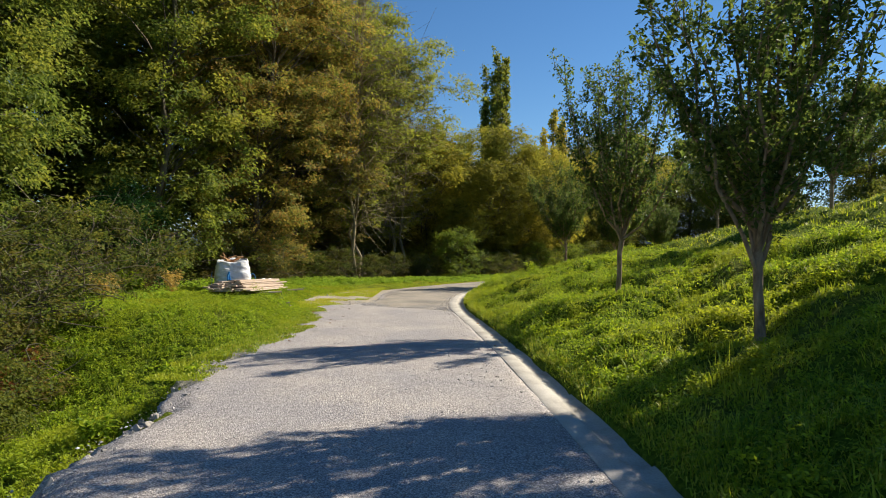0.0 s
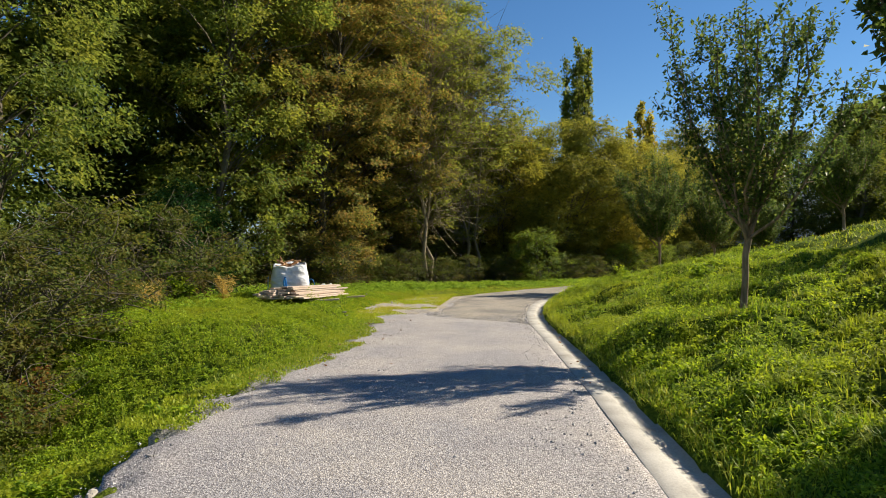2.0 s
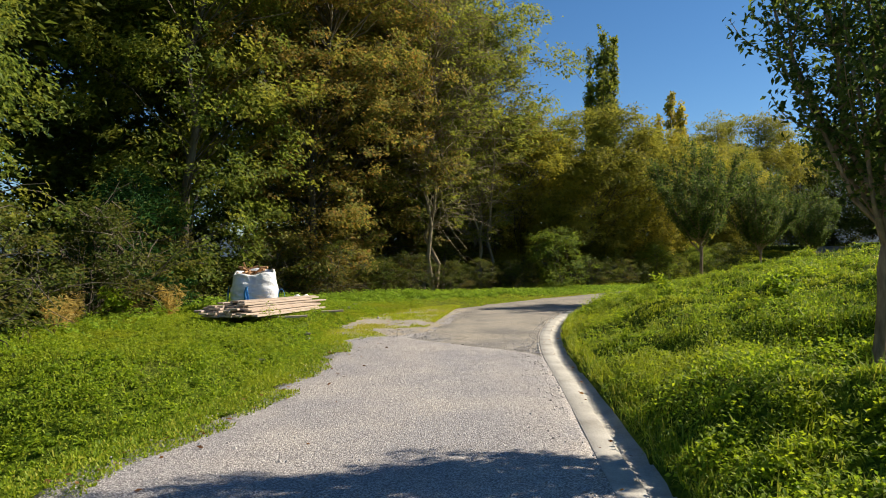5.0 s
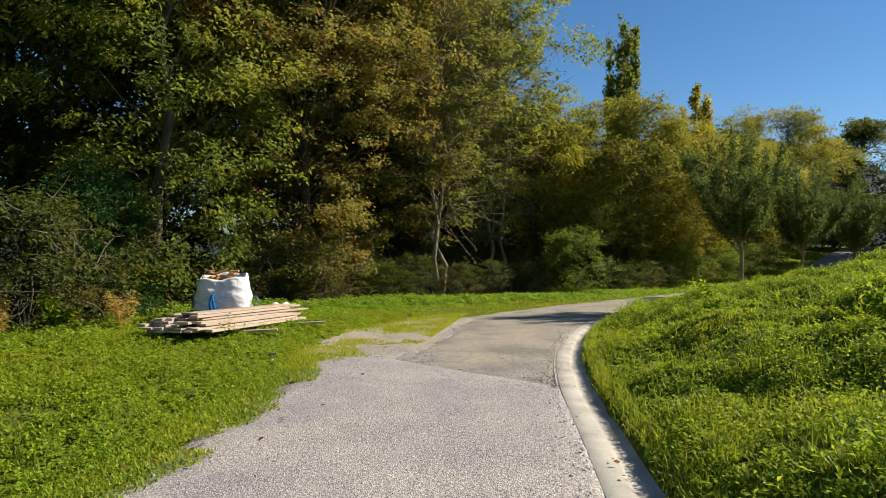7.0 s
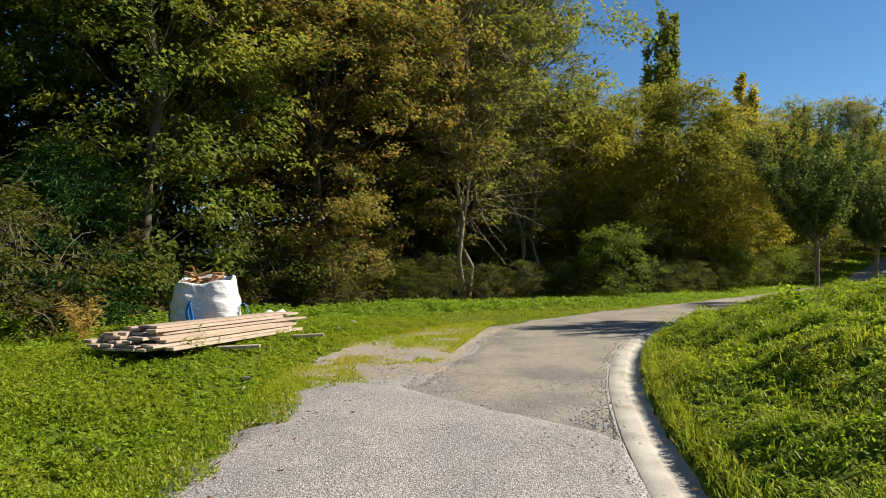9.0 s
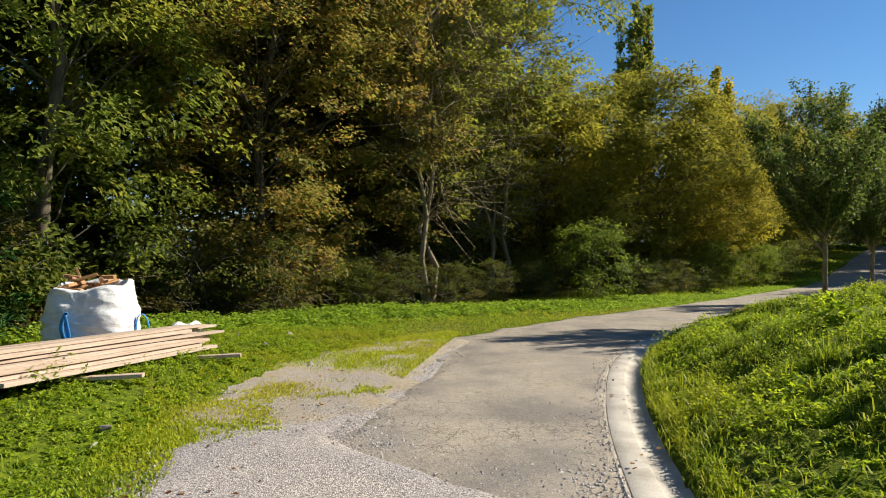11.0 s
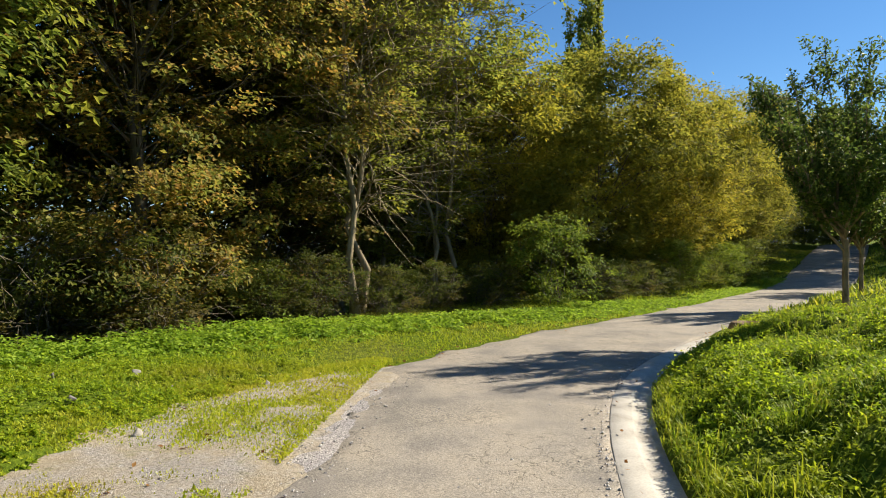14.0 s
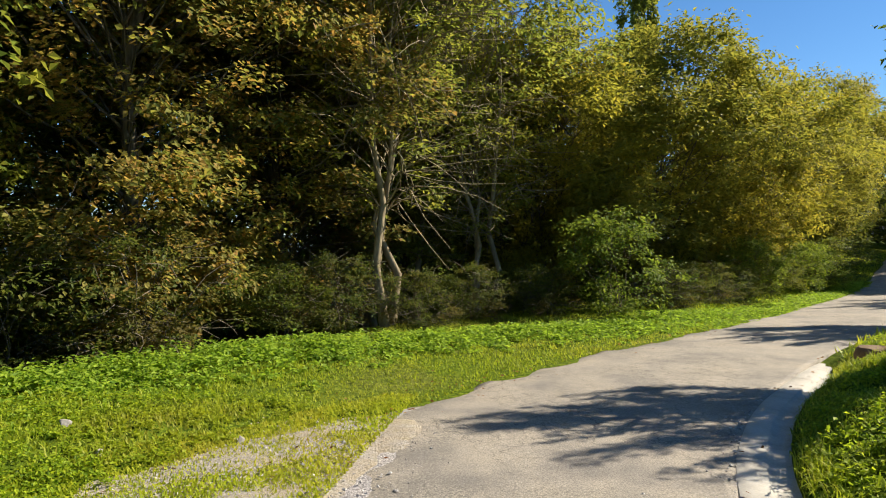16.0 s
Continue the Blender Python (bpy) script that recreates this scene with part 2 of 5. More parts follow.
L_OAK = leaf_mat("autumn_oak_leaves", [(0.06, 0.076, 0.02), (0.1, 0.115, 0.028), (0.14, 0.142, 0.034), (0.17, 0.135, 0.036), (0.2, 0.12, 0.04)], (0.2, 0.115, 0.04), amount=0.32, gain=1.68)
L_SPARSE = leaf_mat("thin_olive_leaves", [(0.085, 0.108, 0.024), (0.14, 0.16, 0.03), (0.185, 0.178, 0.034)], gain=1.55)
L_WILLOW = leaf_mat("yellow_willow_leaves", [(0.09, 0.098, 0.018), (0.15, 0.147, 0.024), (0.21, 0.182, 0.03)], (0.16, 0.166, 0.03), gain=1.6)
L_POPLAR = leaf_mat("poplar_leaves", [(0.07, 0.09, 0.018), (0.115, 0.135, 0.024), (0.175, 0.175, 0.03)])
L_YELLOW = leaf_mat("yellow_poplar_leaves", [(0.16, 0.15, 0.025), (0.25, 0.22, 0.03), (0.33, 0.26, 0.04)])
L_APPLE = leaf_mat("apple_leaves", [(0.03, 0.052, 0.015), (0.058, 0.088, 0.021), (0.12, 0.15, 0.034)], None, 0.42, 0.5)
L_FIR = leaf_mat("fir_needles", [(0.012, 0.04, 0.01), (0.035, 0.085, 0.018)], None, 0.2, 0.9)
L_SHRUB = leaf_mat("bramble_leaves", [(0.036, 0.055, 0.012), (0.07, 0.092, 0.018), (0.115, 0.11, 0.024)], (0.1, 0.07, 0.022))
L_BRIGHT = leaf_mat("fresh_shrub_leaves", [(0.05, 0.08, 0.012), (0.1, 0.138, 0.018), (0.15, 0.185, 0.026)])
L_NETTLE = leaf_mat("nettle_leaves", [(0.075, 0.135, 0.014), (0.14, 0.215, 0.022), (0.21, 0.29, 0.034)])
L_GRASS = leaf_mat("grass_blades", [(0.06, 0.1, 0.009), (0.12, 0.172, 0.011), (0.185, 0.23, 0.014), (0.26, 0.25, 0.035)], (0.23, 0.25, 0.016), 0.34, 0.5, gain=1.58)
L_MOSSY = leaf_mat("short_yellow_grass", [(0.12, 0.165, 0.011), (0.19, 0.235, 0.016), (0.265, 0.285, 0.026)], (0.24, 0.235, 0.034), 0.42)
L_WEED = leaf_mat("broad_weed_leaves", [(0.07, 0.12, 0.01), (0.15, 0.215, 0.013), (0.25, 0.305, 0.019)], (0.19, 0.215, 0.015), 0.45)
L_RUST = leaf_mat("dead_fern_fronds", [(0.07, 0.03, 0.012), (0.13, 0.055, 0.02), (0.2, 0.11, 0.04)])
L_STRAW = leaf_mat("dry_grass", [(0.26, 0.2, 0.07), (0.4, 0.32, 0.13)])


# ---- mesh helpers ----
def flat_mesh(name, verts, faces, smooth=False):
    """A mesh from arrays: vertices, and groups of faces with the same corner count."""
    me = bpy.data.meshes.new(name)
    verts = np.asarray(verts, dtype=np.float32)
    groups = [np.asarray(f, dtype=np.int32) for f in faces if len(f)]
    me.vertices.add(len(verts))
    me.vertices.foreach_set("co", verts.ravel())
    loops = np.concatenate([g.ravel() for g in groups])
    sizes = np.concatenate([np.full(len(g), g.shape[1], dtype=np.int32) for g in groups])
    starts = np.concatenate([[0], np.cumsum(sizes)[:-1]]).astype(np.int32)
    me.loops.add(len(loops))
    me.loops.foreach_set("vertex_index", loops)
    me.polygons.add(len(sizes))
    me.polygons.foreach_set("loop_start", starts)
    me.update(calc_edges=True)
    me.polygons.foreach_set("use_smooth", np.full(len(sizes), smooth))
    return me


def part(name, geometry, mat, parent=None, label=""):
    """Links a bmesh or mesh as one object, under a thing or on its own."""
    if isinstance(geometry, bmesh.types.BMesh):
        me = bpy.data.meshes.new(name)
        geometry.to_mesh(me)
        geometry.free()
    else:
        me = geometry
    me.materials.append(mat)
    ob = new(name, me)
    ob.parent = parent
    if label:
        tagged(ob, label)
    return ob


class Heap:
    """Gathers triangles and quads of many small pieces into one mesh."""

    def __init__(self):
        self.v, self.f3, self.f4, self.n = [], [], [], 0

    def add(self, v, f3=None, f4=None):
        self.v.append(v)
        if f3 is not None:
            self.f3.append(np.asarray(f3) + self.n)
        if f4 is not None:
            self.f4.append(np.asarray(f4) + self.n)
        self.n += len(v)

    def tube(self, pts, radii, sides=5):
        pts = np.asarray(pts, float)
        d = np.gradient(pts, axis=0)
        d /= np.linalg.norm(d, axis=1)[:, None] + 1e-9
        ref = np.where(np.abs(d[:, 2:3]) > 0.9, [[1.0, 0, 0]], [[0, 0, 1.0]])
        a = np.cross(d, ref)
        a /= np.linalg.norm(a, axis=1)[:, None] + 1e-9
        b = np.cross(d, a)
        ang = np.arange(sides) * 2 * np.pi / sides
        ring = pts[:, None] + np.asarray(radii)[:, None, None] * (a[:, None] * np.cos(ang)[None, :, None] + b[:, None] * np.sin(ang)[None, :, None])
        i = np.arange(len(pts) - 1)[:, None] * sides
        j = np.arange(sides)[None]
        k = (j + 1) % sides
        self.add(ring.reshape(-1, 3), None, np.stack([i + j, i + k, i + sides + k, i + sides + j], -1).reshape(-1, 4))

    def mesh(self, name, smooth=False):
        return flat_mesh(name, np.concatenate(self.v), [np.concatenate(f) for f in (self.f3, self.f4) if f], smooth)


def leaf_arrays(rng, at, size, width=0.55, droop=-0.25, spread=0.55, fold=0.12, facing=None):
    """Folded pointed leaves at the given points; facing lays the leaves of a spray near one plane."""
    n = len(at)
    az = rng.uniform(0, 2 * np.pi, n)
    pi = rng.normal(droop, spread, n)
    u = np.stack([np.cos(az) * np.cos(pi), np.sin(az) * np.cos(pi), np.sin(pi)], 1)
    side = np.stack([-np.sin(az), np.cos(az), rng.normal(0, 0.5, n)], 1)
    if facing is not None:
        u = u - 0.6 * facing * np.sum(u * facing, 1)[:, None]
        u /= np.linalg.norm(u, axis=1)[:, None] + 1e-6
        side = side - 0.6 * facing * np.sum(side * facing, 1)[:, None]
    side /= np.linalg.norm(side, axis=1)[:, None] + 1e-6
    up = np.cross(u, side)
    ln = (size * rng.uniform(0.65, 1.25, n))[:, None]
    mid = at + u * ln * 0.45 + up * ln * fold
    v = np.stack([at, mid + side * ln * width / 2, at + u * ln, mid - side * ln * width / 2], 1).reshape(-1, 3)
    o = np.arange(n)[:, None] * 4
    f = np.concatenate([o + np.array([[0, 1, 2]]), o + np.array([[0, 2, 3]])], 1).reshape(-1, 3)
    return v, f


def leaf_mesh(name, rng, at, size, **how):
    v, f = leaf_arrays(rng, at, size, **how)
    return flat_mesh(name, v, [f])


def smooth_table(pairs, lo, hi, step=0.1, soft=1.2):
    ys = np.arange(lo, hi + step, step)
    xs = np.interp(ys, [p[0] for p in pairs], [p[1] for p in pairs])
    k = np.exp(-0.5 * (np.arange(-30, 31) * step / soft * 1.6) ** 2)
    xs = np.convolve(np.pad(xs, 30, mode="edge"), k / k.sum(), "valid")
    return ys, xs


def sstep(x, a, b):
    t = np.clip((x - a) / (b - a), 0, 1)
    return t * t * (3 - 2 * t)


DICE = np.random.default_rng(9).uniform(-1, 1, (256, 256))


def rough(x, y):
    """Smooth random heights on a unit grid."""
    xi, yi = np.floor(x).astype(int), np.floor(y).astype(int)
    fx, fy = x - xi, y - yi
    fx, fy = fx * fx * (3 - 2 * fx), fy * fy * (3 - 2 * fy)
    a, b = DICE[xi % 256, yi % 256], DICE[(xi + 1) % 256, yi % 256]
    c, d = DICE[xi % 256, (yi + 1) % 256], DICE[(xi + 1) % 256, (yi + 1) % 256]
    return (a * (1 - fx) + b * fx) * (1 - fy) + (c * (1 - fx) + d * fx) * fy


def lumps(x, y, s, seed=0.0):
    """Smooth natural unevenness, about -1 to 1; s sets how fine it is."""
    x, y = np.asarray(x, float), np.asarray(y, float)
    u, v = (0.8 * x + 0.6 * y) * s / 3.0 + seed * 17.3, (-0.6 * x + 0.8 * y) * s / 3.0 + seed * 9.1
    return rough(u, v) + 0.5 * rough(u * 2.1 + 5, v * 2.1) + 0.25 * rough(u * 4.3, v * 4.3 + 9)


# ---- the lie of the land ----
KERB = smooth_table([(-30, 0.6), (-10, 1.1), (2, 1.1), (4, 1.06), (5.7, 0.96), (9, 0.76), (12.8, 0.44), (15, 0.22), (17, 0.15), (18.5, 0.2), (20.2, 0.36), (21.8, 0.66), (23.6, 1.34),
                     (25.1, 2.2), (26.6, 3.0), (31.5, 6.5), (38, 10.8), (45, 15.0), (58, 22.3), (75, 31.5), (120, 50)], -30, 120, soft=0.8)
EDGE = smooth_table([(-30, -2.6), (-10, -2.3), (4, -2.4), (6.6, -2.63), (8.6, -2.97), (10.5, -2.68), (13, -2.75), (15.5, -3.0), (17, -3.2), (19, -3.1), (21, -2.75), (22.9, -2.35),
                     (25, -1.2), (27.2, 0.1), (31.5, 3.3), (38, 7.4), (45, 11.6), (58, 18.8), (75, 28), (120, 46)], -30, 120, soft=0.8)


def kerb_x(y):
    return np.interp(y, *KERB)


def edge_x(y):
    return np.interp(y, *EDGE)


def road_z(y):
    return 1.9 * sstep(y, 41, 68) - 0.05 * np.clip(y - 69, 0, 60)


def land(x, y):
    x, y = np.asarray(x, float), np.asarray(y, float)
    zr, kx, ex = road_z(y), kerb_x(y), edge_x(y)
    bend = 1.0 / np.sqrt(1 + 0.5 * sstep(y, 20, 30))
    d = (x - kx) * bend - 0.38 + 0.35 * sstep(y, 25.5, 27.5)
    rise = np.interp(y, [-10, 12, 20, 30, 60], [0.32, 0.32, 0.26, 0.22, 0.2])
    dd = np.clip(d, 0, None)
    hill = 0.06 + 0.08 * sstep(dd, 0, 0.5) + rise * 34 * (1 - np.exp(-dd / 34)) + 0.07 * lumps(x, y, 0.9, 0.4) * sstep(dd, 0, 1.5) + (0.12 * lumps(x, y, 2.3, 1.1) + 0.1 * lumps(x, y, 4.7, 0.3) + 0.035 * lumps(x, y, 9.5, 2.1)) * sstep(dd, 0.15, 0.9)
    for tx, ty in ((3.05, 6.2), (3.0, 11.1)):
        hill = hill - 0.16 * np.exp(-((x - tx) ** 2 + (y - ty) ** 2) / 0.9) * sstep(dd, 0.3, 1.2)
    e = np.clip((ex - x) * bend, 0, None)
    far = sstep(y, 8.5, 12.5)
    bank_near = -0.02 - 0.4 * sstep(e, 0.0, 0.42) - 0.25 * np.clip(e - 0.4, 0, 4) + 0.05 * lumps(x, y, 3.0, 0.6) * sstep(e, 0.3, 1.0)
    bank_far = 0.0 + 0.3 * sstep(e, 0.25, 1.7) * (1 - 0.6 * sstep(y, 19, 24)) - 0.9 * sstep(e, 4.5, 9)
    verge = bank_near * (1 - far) + bank_far * far + 0.03 * lumps(x, y, 2.1, 2.0) * sstep(e, 0.2, 1.2)
    inside = -0.005 - 0.075 * sstep(x - ex, 0.15, 0.45) * sstep(kx - x, -0.02, 0.06) - 0.16 * sstep(x - kx, -0.08, 0.02) * (1 - sstep(y, 25.5, 27))
    z = np.where(d > 0, hill, np.where(e > 0, verge, inside))
    return zr + z


def at_land(x, y):
    return float(land(np.array([x]), np.array([y]))[0])


def grown(lo, hi, step, a, b, grow=1.25):
    core = list(np.arange(a, b + step, step))
    s, v = step, core[-1]
    while v < hi:
        s *= grow
        v += s
        core.append(v)
    s, v, left = step, core[0], []
    while v > lo:
        s *= grow
        v -= s
        left.append(v)
    return np.array(left[::-1] + core)


gx = np.unique(np.concatenate([grown(-2500, 2500, 0.15, -8, 9), [-0.08, 0.02, 0.36, 0.38, 0.42]]))
gy = grown(-2500, 2500, 0.2, -2, 40)
X, Y = np.meshgrid(gx, gy)
X = X + kerb_x(Y)
Z = land(X, Y)
nx, ny = len(gx), len(gy)
ii = (np.arange(ny - 1)[:, None] * nx + np.arange(nx - 1)[None]).ravel()
ground = part("ground", flat_mesh("ground", np.stack([X, Y, Z], -1).reshape(-1, 3), [np.stack([ii, ii + 1, ii + nx + 1, ii + nx], 1)], True), M_TURF)
tagged(ground, "grassy ground of a hillside and verge along a lane", "ground", kind="structure")


def strip(name, ys, left, right, z, cols, thick, mat):
    """A road surface between two edges, with sides."""
    u = np.linspace(0, 1, cols)
    V = []
    for y, a, b in zip(ys, left, right):
        xs = a + (b - a) * u
        zz = z(xs, np.full(cols, y), u)
        V.append(np.concatenate([np.stack([[xs[0]], [y], [zz[0] - thick]], 1), np.stack([xs, np.full(cols, y), zz], 1), np.stack([[xs[-1]], [y], [zz[-1] - thick]], 1)]))
    n = cols + 2
    k = (np.arange(len(ys) - 1)[:, None] * n + np.arange(n - 1)[None]).ravel()
    return part(name, flat_mesh(name, np.concatenate(V), [np.stack([k, k + 1, k + n + 1, k + n], 1)], True), mat)


PATCH = smooth_table([(-30, 0), (15.2, 0), (16.5, 0.3), (18, 0.75), (20, 0.9), (21.5, 0.65), (23.2, 0.0), (120, 0)], -30, 120, soft=0.5)


def gravel_left(y):
    return edge_x(y) - np.interp(y, *PATCH) - 0.16 + 0.1 * lumps(y, y * 0.3, 3.1, 0.7) + 0.05 * lumps(y, y * 0.7, 9.0, 0.2)


def gravel_z(x, y, u):
    line = 15.15 + 0.6 * (0.2 - x) + 0.12 * lumps(x, y, 4.0, 0.5)
    under = -0.05 * np.maximum(sstep(y, line - 0.25, line + 0.12) * sstep(x, -2.35, -2.15), sstep(y + 0.4 * lumps(x, y, 2.5, 0.6), 16.4, 17.3))
    ragged = 0.085 * sstep(u, 0.1, 0.0) * (1 + 0.7 * lumps(x, y, 7.0, 0.2))
    return road_z(y) + 0.066 + 0.012 * (1 - (2 * u - 1) ** 2) - 0.022 * sstep(u, 0.93, 1.0) + 0.005 * lumps(x, y, 5.0, 0.3) - ragged + under


ys = np.arange(-14, 23.4, 0.1)
gravel = strip("road_gravel", ys, gravel_left(ys), kerb_x(ys) + 0.005, gravel_z, 44, 0.1, M_GRAVEL)
tagged(gravel, "pale grey crushed limestone gravel surface of the lane", "road", kind="structure")
ys = np.arange(15.9, 23.0, 0.1)
patch_left = gravel_left(ys) - 0.25 * np.sin(np.pi * (ys - 15.9) / 7.2)
patch_right = np.interp(ys, [15.9, 16.6, 17.6, 23], [-2.9, -2.5, -1.7, -1.6]) + 0.12 * lumps(ys, ys * 0.6, 4.0, 0.4)


def patch_z(x, y, u):
    return np.maximum(road_z(y) + 0.076 + 0.012 * lumps(x, y, 2.6, 0.4) + 0.01 * lumps(x, y, 6.5, 0.9), land(x, y) + 0.012) + 0.004 * lumps(x, y, 13.0, 0.3) - 0.06 * sstep(u, 0.2, 0.0) * (1 + 0.6 * lumps(x, y, 6.0, 0.2)) - 0.075 * sstep(u + 0.05 * lumps(x, y, 13.0, 0.5), 0.72, 0.95) - 0.08 * (sstep(y, 17.0, 15.9) + sstep(y, 22.5, 23.0))


dirt = strip("pavement_dirt", ys, patch_left, patch_right, patch_z, 30, 0.08, M_DIRT)
tagged(dirt, "bare dirt with gravel and moss at the lane's edge", "dirt", kind="structure")
ys = np.concatenate([np.arange(13.6, 40, 0.1), np.arange(40, 110, 1.0)])
left = np.where(ys < 22.6, np.interp(ys, [14, 16, 17.5, 19, 20.5, 21.7, 22.6], [-2.3, -2.25, -2.15, -2.0, -1.95, -2.05, -2.3]), edge_x(ys)) + 0.07 * lumps(ys, ys * 0.5, 3.2, 0.1) + 0.04 * lumps(ys, ys, 9.0, 0.9)
asphalt = strip("road_asphalt", ys, left, kerb_x(ys) + 0.005, lambda x, y, u: road_z(y) + 0.044 + 0.014 * (1 - (2 * u - 1) ** 2) + 0.004 * lumps(x, y, 3.0, 0.9) - 0.05 * sstep(u, 0.12, 0.0) * (1 + 0.6 * lumps(x, y, 5.0, 0.2)) - 0.05 * sstep(y, 14.6, 13.8), 30, 0.1, M_ASPHALT)
tagged(asphalt, "worn tan-grey asphalt lane with fine cracks", "road", kind="structure")

# shallow concrete gutter along the foot of the slope
PROFILE = [(0.0, -0.12), (0.0, 0.046), (0.008, 0.052), (0.1, 0.049), (0.195, 0.045), (0.206, 0.038), (0.22, 0.022), (0.27, 0.012), (0.33, 0.012), (0.39, 0.026), (0.44, 0.05), (0.475, 0.076), (0.49, 0.08), (0.5, -0.1)]
ys = np.arange(-14, 29, 0.15)
slope = np.gradient(kerb_x(ys), ys)
nrm = np.sqrt(1 + slope ** 2)
V = []
for y, x0, s, q in zip(ys, kerb_x(ys), slope, nrm):
    w = 1 + 0.02 * math.sin(y * 2.1) + 0.012 * math.sin(y * 5.3)
    for px, pz in PROFILE:
        V.append((x0 + px * w / q, y - px * w * s / q, road_z(y) + pz - 0.12 * float(sstep(y, 24.6, 28.6)) + (0.003 * math.sin(y * 4.3 + px * 20) if px > 0.17 else 0)))
n = len(PROFILE)
k = (np.arange(len(ys) - 1)[:, None] * n + np.arange(n - 1)[None]).ravel()
gutter = part("gutter", flat_mesh("gutter", V, [np.stack([k, k + n, k + n + 1, k + 1], 1)], True), M_CONCRETE)
tagged(gutter, "pale poured concrete drainage gutter beside the lane", "gutter", kind="structure")

# ridge on the skyline, the blue of distance haze put into its colour
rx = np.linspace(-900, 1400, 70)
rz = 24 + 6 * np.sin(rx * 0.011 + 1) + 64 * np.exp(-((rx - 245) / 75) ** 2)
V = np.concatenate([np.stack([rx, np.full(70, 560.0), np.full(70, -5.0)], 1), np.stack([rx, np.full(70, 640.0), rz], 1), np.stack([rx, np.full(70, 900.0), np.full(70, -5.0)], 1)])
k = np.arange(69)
ridge = part("backdrop_ridge", flat_mesh("backdrop_ridge", V, [np.stack([k, k + 1, k + 71, k + 70], 1), np.stack([k + 70, k + 71, k + 141, k + 140], 1)], True), M_HAZY_RIDGE)
tagged(ridge, "distant wooded ridge on the skyline, coloured blue with haze", "hill", kind="structure")


# ---- trees ----
def curve_pts(a, b, bulge, n=5):
    t = np.linspace(0, 1, n)[:, None]
    a, b = np.asarray(a, float), np.asarray(b, float)
    return a * (1 - t) + b * t + np.asarray(bulge) * (4 * t * (1 - t))


def thing(name, label, category, group=""):
    return tagged(new(name), label, category, group)


